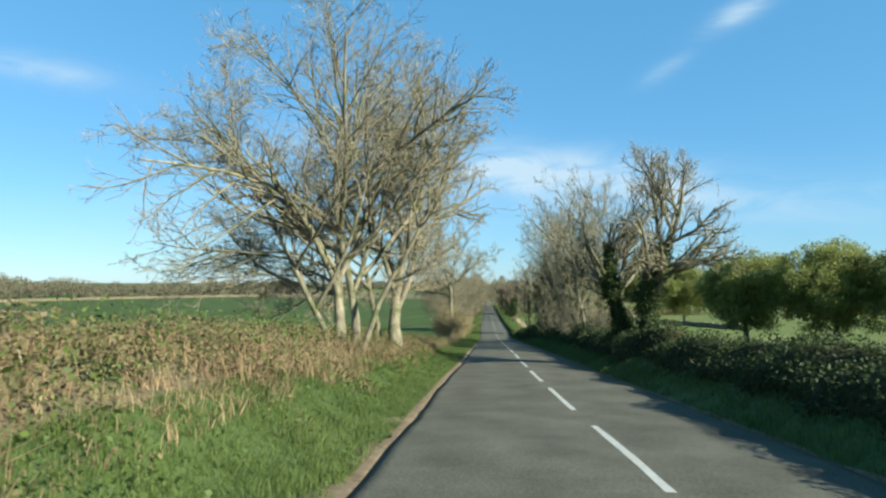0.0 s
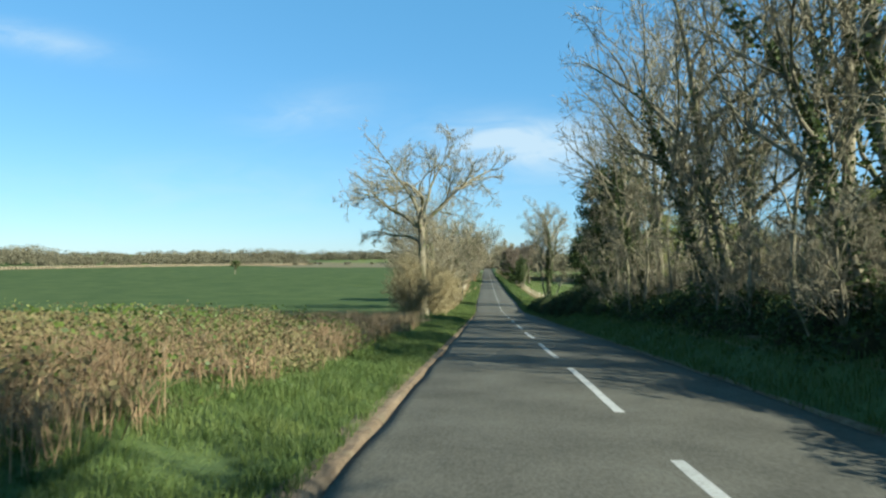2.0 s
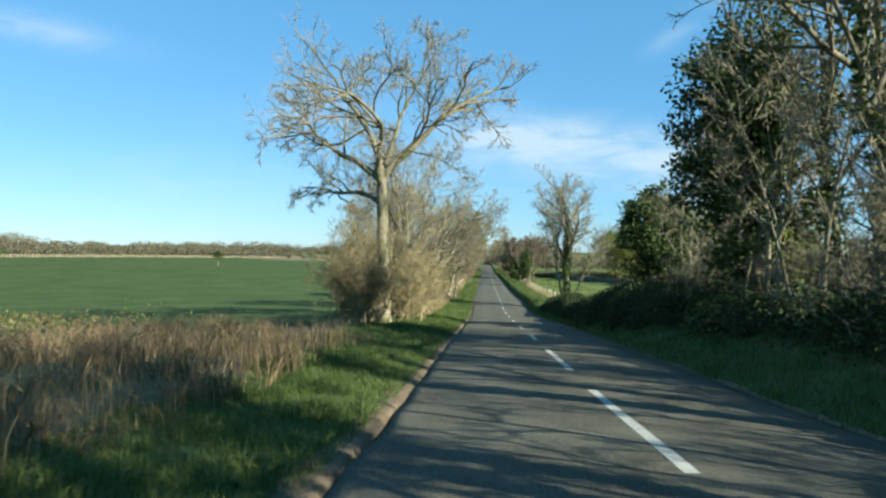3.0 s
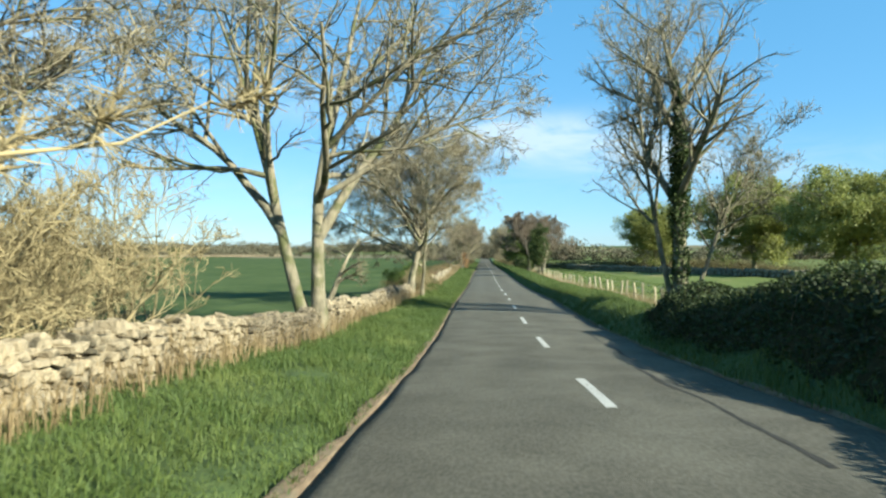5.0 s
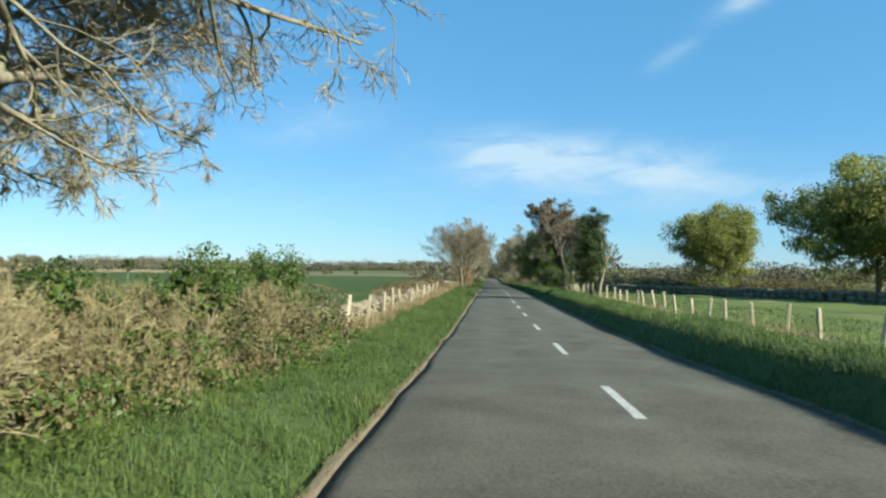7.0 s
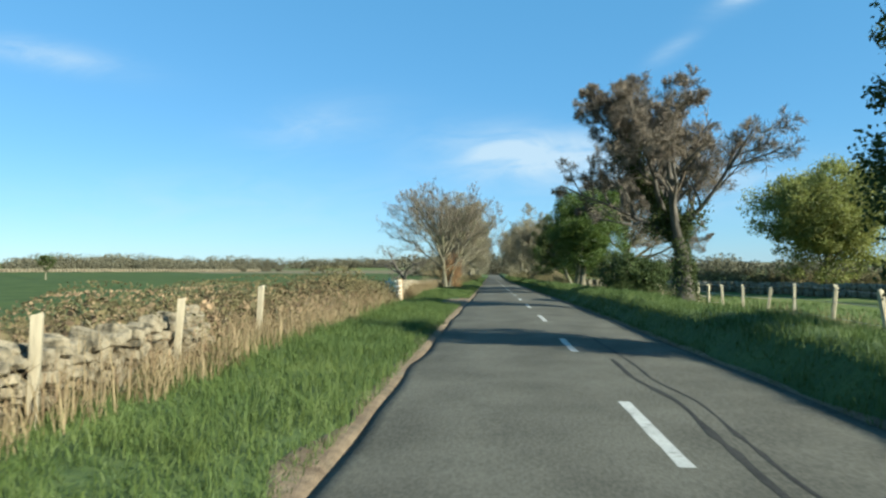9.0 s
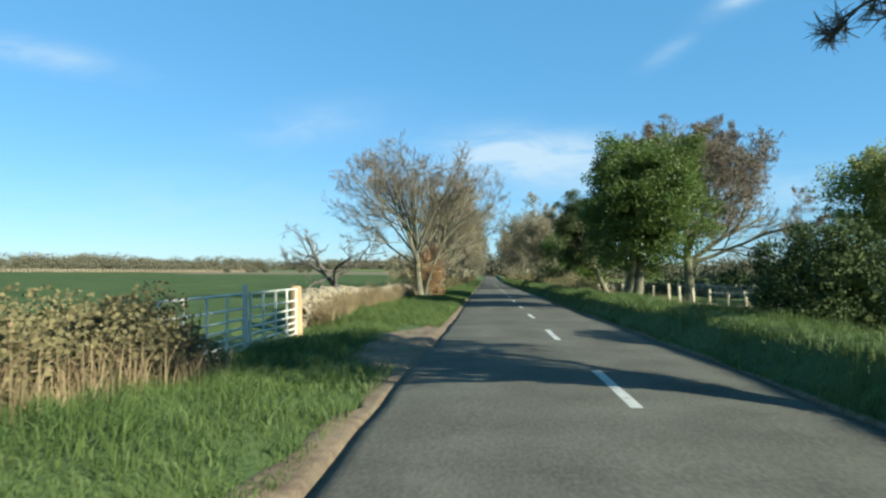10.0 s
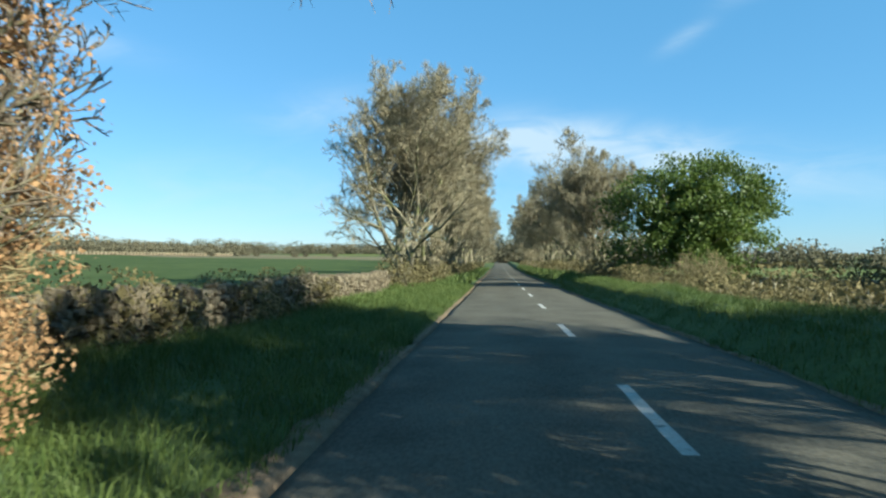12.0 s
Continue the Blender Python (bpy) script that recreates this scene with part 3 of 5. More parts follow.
def soil_strips():
    ys = np.arange(-20, 300, 0.35)
    rng = np.random.default_rng(15)
    for side in (-1, 1):
        wob = np.array([noise.noise(Vector((q * 0.8, side, 2))) + 0.6 * noise.noise(Vector((q * 2.6, side, 5))) for q in ys])
        wide = (soil_edge(ys) if side < 0 else 0.07 + 0 * ys) * np.maximum(0.25, 1 + 1.1 * wob)
        if side < 0:
            wide = wide + 0.9 * blend(158.8, 161.0, ys) * (1 - blend(164.3, 165.6, ys))
        edge = edge_left(ys) if side < 0 else edge_right(ys)
        f = np.array([-1.0, 0.0, 0.12, 0.3, 0.5, 0.7, 0.85, 1.0])
        X = edge[:, None] + side * np.where(f < 0, 0.05 * f, wide[:, None] * f[None])
        Y = np.repeat(ys[:, None], len(f), 1)
        Z = ground(X, Y) + 0.022 + 0.014 * np.sin(f * 9)[None] * (np.abs(wide)[:, None] > 0.5)
        Z[:, 0] = road_z(ys) - 0.1
        Z[:, -1] -= 0.05
        V = np.stack([X, Y, Z], -1).reshape(-1, 3)
        i = np.arange(len(V)).reshape(len(ys), len(f))
        F = np.stack([i[:-1, :-1], i[:-1, 1:], i[1:, 1:], i[1:, :-1]], -1).reshape(-1, 4)
        tagged(new("verge_soil", quick_mesh("verge_soil", V, F, SOIL, smooth_shade=True)), "worn strip of bare reddish earth beside the asphalt", "soil", kind="structure")


ground_sheet()
road_strip()
soil_strips()


# ---------------------------------------------------------------- trees
def bare_tree(name, x, y, label, meshes, ivy=None, rz=0.0, scale=1.0, group="", sink=0.06, foliage=None):
    t = thing(name, x, y, label, "tree", group, rz, scale, sink=sink)
    trunk = child("trunk", meshes["wood"], t)
    crown = tagged(child("crown", meshes["twigs"], t), kind="stuff")
    tagged(child("spray", meshes["tips"], crown, "fine tan twig ends"), kind="stuff")
    if ivy:
        tagged(child("ivy", ivy, trunk, "dark glossy ivy leaves"), kind="stuff")
    if foliage:
        tagged(child("foliage", foliage, t), kind="stuff")
    return t


def leafy_tree(name, x, y, label, seed, height, env, clumps, per, clump_r, size, mat, trunk_r=0.22, stems=1, fork=0.3, rz=0.0, group=""):
    """A tree in leaf: forked trunk and limbs, and an uneven leaf crown."""
    t = thing(name, x, y, label, "tree", group, rz)
    foliage, mid = leaf_cloud(seed, env, clumps, per, clump_r, size, mat)
    rng = np.random.default_rng(seed + 7)
    base = np.array([[rng.normal(0, 0.25 * (stems > 1)), rng.normal(0, 0.25 * (stems > 1)), 0] for _ in range(stems)])
    top = np.array([env[0][0], env[0][1], env[0][2] + 0.3 * env[1][2]])
    ways = unit(top + rng.normal(0, 0.5, (stems, 3)) * (stems > 1) - base)
    ln = np.full(stems, np.linalg.norm(top))
    p = grow(rng, base, ways, ln, 8, 0.06, 0.02)
    r = trunk_r * np.linspace(1.15, 0.3, 8)[None].repeat(stems, 0)
    pieces = [tubes(p, r, 8)]
    pick = mid[rng.choice(len(mid), min(26, len(mid)), replace=False)]
    k = rng.integers(2, 7, len(pick))
    s = p[rng.integers(0, stems, len(pick)), k]
    limb = s[:, None] + (pick - s)[:, None] * np.linspace(0, 1, 6)[None, :, None]
    limb[:, 1:-1] += rng.normal(0, 0.12, limb[:, 1:-1].shape)
    pieces.append(tubes(limb, trunk_r * 0.35 * np.linspace(1, 0.2, 6)[None].repeat(len(pick), 0), 5))
    child("trunk", quick_mesh("trunk", *joined(pieces), BARK, smooth_shade=True), t)
    child("crown", foliage, t)
    return t


def stem(x, y, lean_x, lean_y, length, r):
    return ((x, y, 0), (lean_x, lean_y, 1.0), length, r)


# left side, by the bracken bank: two groups
m, _ = bare_tree_meshes(11, [stem(0, 0, -0.12, 0.05, 8.2, 0.17), stem(0.35, 0.3, 0.02, 0.1, 8.4, 0.14), stem(-0.2, -0.2, -0.4, -0.05, 6.8, 0.1), ((-0.2, 0, 2.0), (-0.3, 1.0, 0.15), 5.4, 0.07), ((0, 0, 2.7), (0.05, 1.0, 0.3), 5.2, 0.07), ((-0.2, 0, 1.7), (-0.8, 0.7, 0.2), 5.0, 0.06)], ((-2.2, 0, 5.6), (6.6, 5.4, 5.2)),
                        counts=(14, 9, 7, 5), ratios=(0.74, 0.48, 0.48, 0.5), angles=(0.9, 0.65, 0.7, 0.7), up=(0.03, 0.02, 0.04, 0.06), low=0.16)
bare_tree("ash_tree", -5.7, 19.2, "bare pale-barked ash with spreading twiggy limbs on a bank", m, sink=0.2)
m, _ = bare_tree_meshes(13, [stem(0, 0, 0.2, 0.3, 6.8, 0.09)], ((0.7, 1.2, 5), (2.4, 3.2, 4.2)), counts=(8, 7, 6, 4), low=0.35)
bare_tree("ash_tree", -5.1, 18.8, "slender bare ash leaning out over the verge", m, sink=0.2)
m, _ = bare_tree_meshes(14, [stem(0, 0, -0.06, 0.05, 7.4, 0.13)], ((-0.8, 0, 5.6), (3.4, 3.4, 4.0)), counts=(10, 8, 6, 4), low=0.28)
bare_tree("ash_tree", -5.75, 25.6, "slim bare ash beside a larger one on a bank", m, sink=0.2)
m, _ = bare_tree_meshes(12, [stem(0, 0, -0.14, 0.05, 9.2, 0.25), ((0, 0, 1.5), (0.3, 0.0, 1), 6.6, 0.12), ((0, 0, 2.2), (-0.25, 0.1, 1), 6.0, 0.12), ((0.0, 0.1, 2.3), (-0.02, 1.0, -0.02), 5.4, 0.06),
                             ((0.0, 0.0, 1.3), (0.42, 0.2, 1), 4.2, 0.05)], ((0.0, 0.6, 6.2), (3.5, 4.6, 4.8)), counts=(10, 8, 7, 5), low=0.28)
bare_tree("ash_tree", -4.95, 25.2, "large bare ash with a thick pale trunk on a bank", m, sink=0.2)

# the twisted ash by the thicket
m, b = bare_tree_meshes(21, [((-0.15, 0, 5.3), (-0.75, 0.0, 1), 5.6, 0.14), ((-0.1, 0, 5.5), (0.45, 0.1, 1), 6.0, 0.15), ((-0.1, 0, 5.0), (0.05, -0.5, 1), 6.0, 0.12), ((-0.1, 0, 4.4), (-1.0, 0.2, 0.35), 4.4, 0.1),
                             ((-0.1, 0, 5.2), (1.0, 0.2, 0.6), 4.6, 0.1), ((-0.1, 0, 5.4), (-0.15, 0.5, 1), 6.2, 0.12), ((-0.1, 0, 5.5), (-0.1, 0.0, 1), 6.4, 0.13)],
                        ((-0.4, 0, 8.6), (4.8, 4.6, 4.3)), counts=(8, 7, 6, 5), ratios=(0.55, 0.5, 0.45, 0.5), wiggle=(0.24, 0.28, 0.28, 0.28), up=(0.0, 0.02, 0.03, 0.03), low=0.3, fuzz=1, fuzz_len=0.3, fuzz_w=0.013,
                        twig_w=0.018, bole=((0.05, 0, -0.1), (-0.12, 0, 5.7), 0.23))
bare_tree("ash_tree", -5.15, 68.0, "tall twisted bare ash with ivy stems on its trunk", m, ivy_mesh(22, b[:1], 500, 0.25, 0.09, 6.5))
for k, (x, y, lx, ly, h, r) in enumerate(((-5.3, 73.6, -0.05, 0.1, 7.0, 0.12), (-5.9, 78.2, 0.08, -0.02, 7.6, 0.1), (-7.2, 80.0, 0.02, 0.1, 5.2, 0.05))):
    m, _ = bare_tree_meshes(30 + k, [stem(0, 0, lx, ly, h, r), stem(0.3, 0.4, lx - 0.2, ly + 0.1, h * 0.8, r * 0.6)], ((0.3, 0, h * 0.75), (3.6, 3.4, h * 0.5)), counts=(10, 8, 6, 4), fuzz=3, fuzz_len=0.25, low=0.15)
    bare_tree("ash_tree", x, y, "slim bare sunlit ash in a hedgerow thicket", m)

# two-stemmed ash in the wall, and the round-headed one
m, _ = bare_tree_meshes(41, [stem(-0.12, 0, -0.24, 0.0, 7.8, 0.155), stem(0.09, 0.05, -0.1, 0.05, 8.2, 0.17), ((0.1, 0.1, 2.1), (0.5, 0.2, 1), 6.2, 0.13),
                             ((-0.6, 0.0, 2.5), (-0.1, 0.2, 1), 6.0, 0.1), ((0.0, 0.1, 3.0), (0.95, 0.2, 0.6), 4.8, 0.08), ((-0.6, 0, 2.3), (-0.8, 0.1, 0.9), 5.4, 0.12), ((0.0, 0.1, 3.6), (0.3, 1.0, 0.8), 4.2, 0.07)],
                        ((-0.3, 0.3, 5.4), (5.0, 4.6, 4.4)), counts=(9, 8, 6, 4), angles=(0.85, 0.7, 0.7, 0.7), wiggle=(0.09, 0.2, 0.26, 0.3), up=(0.02, 0.01, 0.0, 0.0), low=0.34, droop=0.05)
bare_tree("ash_tree", -4.85, 88.0, "pale ash forking low into two stems beside a stone wall", m)
m, _ = bare_tree_meshes(42, [stem(0, 0, 0.12, 0.5, 2.6, 0.1)], ((0.3, 1.0, 1.6), (0.9, 1.5, 1.6)), counts=(4, 4, 4, 2), up=(-0.1, -0.05, 0, 0), fuzz=2)
bare_tree("broken_limb", -5.1, 89.3, "pale broken ash limb arching over a stone wall", m)
rng = np.random.default_rng(44)
limbs = [stem(0, 0, 0.0, 0.02, 8.2, 0.19), stem(0.5, 0.4, 0.16, 0.1, 5.6, 0.1)]
for k in range(15):
    a, h = 3.0 + k * 2.4 + rng.uniform(-0.3, 0.3), 2.1 + 0.24 * k
    limbs.append(((0.0, 0.0, h), (math.cos(a), math.sin(a), 0.36 + 0.1 * k + 0.45 * max(0.0, math.cos(a))), 5.3 - 0.17 * k, 0.095 - 0.003 * k))
limbs += [((0.0, 0.0, 2.5), (0.05, 1.0, 0.45), 5.2, 0.09), ((0.0, 0.0, 2.9), (-0.5, 1.0, 0.4), 5.2, 0.085), ((0.0, 0.0, 2.2), (-0.9, 0.6, 0.3), 4.8, 0.08),
          ((0.0, 0.0, 2.1), (-0.1, 1.0, 0.12), 5.2, 0.07), ((0.0, 0.0, 1.9), (-0.45, 1.0, 0.08), 5.4, 0.06), ((0.0, 0.0, 3.2), (0.2, 1.0, 0.25), 5.2, 0.08)]
m, _ = bare_tree_meshes(43, limbs, ((0.1, 0.2, 5.6), (4.8, 4.8, 3.7)), counts=(8, 8, 6, 4), fuzz=4, fuzz_len=0.2, fuzz_w=0.009, twig_w=0.011, ratios=(0.55, 0.5, 0.5, 0.5), wiggle=(0.1, 0.16, 0.22, 0.25),
                        up=(0.0, 0.03, 0.02, 0.0), low=0.25, droop=0.1)
bare_tree("ash_tree", -4.8, 105.9, "round-headed ash thick with tan buds beside a stone wall", m)

# dead tree over the wall
m, _ = bare_tree_meshes(51, [stem(0, 0, -0.3, 0.1, 2.9, 0.13), ((0, 0, 0.9), (0.45, 0.1, 1), 2.0, 0.06), ((0, 0, 1.1), (-1.0, 0.1, 0.7), 2.1, 0.06)], ((-0.5, 0, 2.3), (2.2, 2.0, 2.2)), counts=(6, 4, 3, 1), wiggle=(0.25, 0.34, 0.34, 0.3),
                        fuzz=1, angles=(0.95, 0.8, 0.7, 0.7), twig_w=0.014, mats=(DEADWOOD, DEADWOOD, DEADWOOD), ratios=(0.5, 0.5, 0.5, 0.4))
bare_tree("dead_tree", -5.8, 171.6, "small dead leafless tree behind a stone wall", m)

# fan-shaped beech and its copper shoots
rng = np.random.default_rng(55)
limbs = [stem(0, 0, -0.05, 0, 7.4, 0.18), stem(0.2, 0.25, 0.16, 0.1, 6.8, 0.11)]
for k in range(13):
    a = k * 2.4 + rng.uniform(-0.3, 0.3)
    limbs.append(((0.0, 0.0, 1.5 + 0.2 * k), (0.9 * math.cos(a) - 0.22, 0.9 * math.sin(a) + 0.1, 0.45 + 0.1 * k), 5.8 - 0.16 * k, 0.07))
m, _ = bare_tree_meshes(52, limbs, ((-1.0, 0.8, 4.7), (5.4, 5.4, 4.3)), counts=(9, 7, 6, 4), ratios=(0.5, 0.5, 0.5, 0.5), mats=(BEECHBARK, MAUVE, MAUVE), angles=(0.6, 0.55, 0.6, 0.6), up=(0.02, 0.03, 0.04, 0.04), low=0.25,
                        wiggle=(0.08, 0.14, 0.2, 0.25), fuzz=2, fuzz_len=0.22, fuzz_w=0.01, twig_w=0.013)
bare_tree("beech_tree", -4.8, 184.5, "fan-shaped bare beech with many upswept limbs", m)
t = thing("beech_shrub", -4.35, 185.8, "low beech holding last year's copper leaves", "shrub")
lv, mid = leaf_cloud(53, ((-0.1, 0, 1.4), (0.85, 1.1, 1.45)), 230, 140, 0.28, 0.04, COPPER, inner_size=0.2)
m, _ = bare_tree_meshes(54, [stem(0, -0.6, 0.0, -0.1, 3.0, 0.05), stem(0.2, 0, 0.15, 0.0, 2.6, 0.04), stem(0, 0.7, 0.0, 0.2, 3.0, 0.04), stem(-0.2, 0.5, -0.2, 0.3, 2.8, 0.04)], ((0, 0, 1.7), (1.0, 1.6, 1.9)), counts=(9, 6, 5, 3),
                        mats=(BEECHBARK, MAUVE, MAUVE))
child("stem", m["wood"], t)
tagged(child("crown", m["twigs"], t, "fine mauve-brown twigs"), kind="stuff")
child("foliage", lv, t, "dry copper-brown leaves")

# right side: ivy-clad pair, then the thicket
for k, (x, y, lx, ly, h, r) in enumerate(((4.45, 27.6, -0.3, 0.25, 5.6, 0.2), (4.85, 27.0, 0.06, 0.05, 6.6, 0.26))):
    m, b = bare_tree_meshes(60 + k, [stem(0, 0, lx, ly, h, r)], ((0.2, 0, 4.6), (3.3, 3.3, 3.3)), counts=(12, 9, 7, 5), low=0.25)
    bare_tree("ivy_clad_tree", x, y, "bare tree with trunk and limbs smothered in dark ivy", m, ivy_mesh(62 + k, b, 16000, 0.42, 0.11, 4.6, limbs=0.12))
for k, (x, y, lx, ly, h, r) in enumerate(((4.4, 39.6, -0.14, 0.05, 8.0, 0.14), (5.0, 42.6, 0.12, 0.0, 8.8, 0.17), (4.5, 45.8, -0.16, 0.06, 8.8, 0.15), (5.0, 49.4, 0.05, 0.0, 9.0, 0.16),
                                          (4.7, 53.0, -0.1, 0.06, 9.0, 0.15), (5.2, 56.2, 0.1, 0.0, 8.6, 0.14))):
    m, b = bare_tree_meshes(70 + k, [stem(0, 0, lx, ly, h, r), stem(0.3, 0.3, lx + 0.25, ly, h * 0.85, r * 0.7), stem(-0.2, 0.5, lx - 0.2, ly, h * 0.8, r * 0.6)],
                            ((0, 0, 6.6), (4.0, 3.4, 4.6)), counts=(8, 6, 5, 4), low=0.35)
    bare_tree("roadside_tree", x, y, "many-stemmed bare tree with ivy on its lower trunks", m, ivy_mesh(80 + k, b[:1], 3800, 0.24, 0.12, 6.0))
leafy_tree("holly_tree", 4.5, 59.6, "bushy dark evergreen beside the lane", 85, 7.0, ((-0.2, 0, 4.2), (1.5, 1.8, 3.3)), 140, 110, 0.5, 0.12, IVY)
leafy_tree("thorn_tree", 7.4, 66.0, "small green-leaved thorn tree in a hedge", 86, 4.6, ((0, 0, 2.8), (1.4, 1.6, 1.5)), 70, 80, 0.45, 0.11, OLIVE, 0.1)
leafy_tree("holly_tree", 4.9, 69.4, "dense evergreen rising out of a hedge", 87, 5.4, ((0, 0, 3.2), (1.2, 0.8, 2.0)), 100, 110, 0.45, 0.12, IVY, 0.14)
leafy_tree("holly_tree", 13.5, 89.0, "dark spreading evergreen behind a hedge", 88, 6.5, ((0, 0, 4.2), (2.6, 2.6, 2.4)), 140, 90, 0.6, 0.16, IVY, 0.16)

# the tall ivy-stemmed ash on its own
m, b = bare_tree_meshes(91, [stem(0, 0, 0.02, 0.0, 9.2, 0.24), stem(0.3, 0.2, 0.5, 0.1, 5.6, 0.08), stem(-0.1, 0.1, -0.22, 0.1, 8.0, 0.1)], ((0.4, 0, 6.6), (5.0, 5.0, 4.6)), counts=(14, 8, 7, 5),
                        angles=(0.8, 0.7, 0.7, 0.7), ratios=(0.5, 0.5, 0.48, 0.5), wiggle=(0.05, 0.18, 0.24, 0.28), low=0.32)
bare_tree("ash_tree", 4.8, 94.2, "tall bare ash with an ivy-wrapped trunk above a hedge end", m, ivy_mesh(92, [b[0][:1], b[1]], 20000, 0.3, 0.1, 7.8, limbs=0.05))

leafy_tree("ivy_column", 4.75, 143.8, "ivy-smothered tree stump like a green column", 101, 5.4, ((0.2, 0, 3.0), (1.05, 1.15, 2.3)), 120, 240, 0.4, 0.07, IVY, 0.12, 3)
rng = np.random.default_rng(110)
limbs = [stem(0, 0, 0.04, 0.0, 7.2, 0.26)]
for k in range(15):
    a = 0.6 + k * 2.4 + rng.uniform(-0.3, 0.3)
    limbs.append(((0.0, 0.0, 1.9 + 0.23 * k), (math.cos(a), math.sin(a), 0.8 + 0.1 * k), 4.0 - 0.12 * k, 0.1 - 0.003 * k))
m, b = bare_tree_meshes(102, limbs, ((0.0, 0, 4.7), (3.0, 3.2, 3.3)), counts=(8, 7, 6, 4), ratios=(0.45, 0.5, 0.5, 0.5), up=(0.02, 0.04, 0.04, 0.04), low=0.25, fuzz=3, fuzz_len=0.25, fuzz_w=0.013, mats=(DEADWOOD, MAUVE, MAUVE))
b = [b[0][:1], b[0][1:5, :3]]
bare_tree("ivy_clad_tree", 4.6, 155.0, "bare sycamore with heavy ivy up its main stem", m, ivy_mesh(103, b, 26000, 0.46, 0.08, 6.6, OLIVEIVY, limbs=0.2))
leafy_tree("yew_bush", 4.3, 162.4, "rounded dark evergreen bush on the verge", 104, 1.9, ((0.35, 0, 0.85), (1.5, 1.9, 0.95)), 150, 200, 0.28, 0.055, IVY, 0.06, 3)
leafy_tree("hawthorn_tree", 4.5, 175.6, "dense green hawthorn leafing out beside the lane", 105, 7.0, ((0.2, 0, 3.75), (2.25, 2.9, 2.7)), 400, 150, 0.5, 0.085, HAW, 0.17, 3)
rng = np.random.default_rng(107)
limbs = [stem(0, 0, 0, 0, 10, 0.3)]
for k in range(18):
    a = k * 2.4 + rng.uniform(-0.3, 0.3)
    limbs.append(((0.0, 0.0, 2.6 + 0.3 * k), (math.cos(a), math.sin(a), 0.45 + 0.11 * k), 6.6 - 0.2 * k, 0.13 - 0.003 * k))
m, b = bare_tree_meshes(107, limbs, ((0, 0, 7.2), (5.8, 5.8, 5.0)), counts=(9, 8, 6, 4), fuzz=4, fuzz_len=0.3, fuzz_w=0.017, twig_w=0.017, ratios=(0.5, 0.5, 0.5, 0.5), up=(0.0, 0.03, 0.04, 0.04), low=0.25, mats=(BEECHBARK, MAUVE, MAUVE))
bare_tree("beech_tree", 9.0, 184.4, "broad round bare beech standing in a field", m, scale=0.88)
leafy_tree("ivy_column", 5.0, 184.2, "leaning tree wholly covered in ivy", 108, 5.4, ((-1.7, -0.3, 3.5), (1.35, 1.4, 1.75)), 100, 300, 0.36, 0.065, OLIVEIVY, 0.13, 1)
leafy_tree("hawthorn_tree", 8.0, 213.5, "wide green hawthorn behind a post fence", 109, 6.8, ((0, 0, 3.6), (3.8, 3.8, 2.9)), 260, 100, 0.7, 0.15, HAW, 0.15, 4)


# rows of trees along the lane ahead, both sides
far_a, _ = bare_tree_meshes(120, [stem(0, 0, -0.05, 0, 8, 0.2), stem(0.3, 0.2, 0.15, 0, 7.5, 0.14), stem(-0.3, 0, -0.25, 0.1, 7, 0.12)], ((0, 0, 6.4), (4.3, 4.2, 4.4)), counts=(11, 9, 7, 4), fuzz=4, fuzz_len=0.4,
                            fuzz_w=0.024, twig_w=0.024, low=0.12)
far_b, _ = bare_tree_meshes(121, [stem(0, 0, 0.05, 0, 9, 0.22), stem(0.3, 0.2, -0.15, 0.1, 8, 0.15)], ((0, 0, 7.0), (4.4, 4.2, 5.0)), counts=(12, 9, 7, 4), fuzz=4, fuzz_len=0.45, fuzz_w=0.028, twig_w=0.028, low=0.12)
rng = np.random.default_rng(9)
for k, (x, y, s) in enumerate(((-5.6, 211.0, 0.98), (-5.2, 221.0, 1.0), (-5.6, 233.0, 1.0), (-5.4, 247.0, 1.05), (-5.6, 262.0, 1.0), (-5.4, 281.0, 1.1), (-5.6, 303.0, 1.1), (-5.0, 330.0, 1.2),
                               (5.6, 226.0, 0.85), (5.2, 237.0, 1.0), (5.8, 250.0, 1.05), (5.4, 264.0, 1.0), (5.8, 281.0, 1.1), (5.4, 302.0, 1.1), (5.2, 328.0, 1.2))):
    bare_tree("roadside_tree", x, y, "brown-twigged bare tree in an avenue along the lane", (far_a, far_b)[k % 2], rz=float(rng.uniform(0, 360)), scale=s, group="avenue trees")

leafy_tree("field_tree", -95, 262, "small lone tree far out in the field", 160, 4.5, ((0, 0, 4.0), (1.5, 1.5, 1.5)), 30, 60, 0.6, 0.25, OLIVEIVY, 0.14)

# green bushes rising out of the brambles over the wall
for k, (x, y, h) in enumerate(((-5.6, 112.8, 1.75), (-5.7, 116.4, 1.85), (-6.2, 110.4, 1.6))):
    leafy_tree("elder_bush", x, y, "low green elder bush among brambles", 161 + k, h, ((0, 0, h * 0.6), (0.75, 0.85, h * 0.42)), 60, 90, 0.22, 0.05, HAW, 0.03, 4)

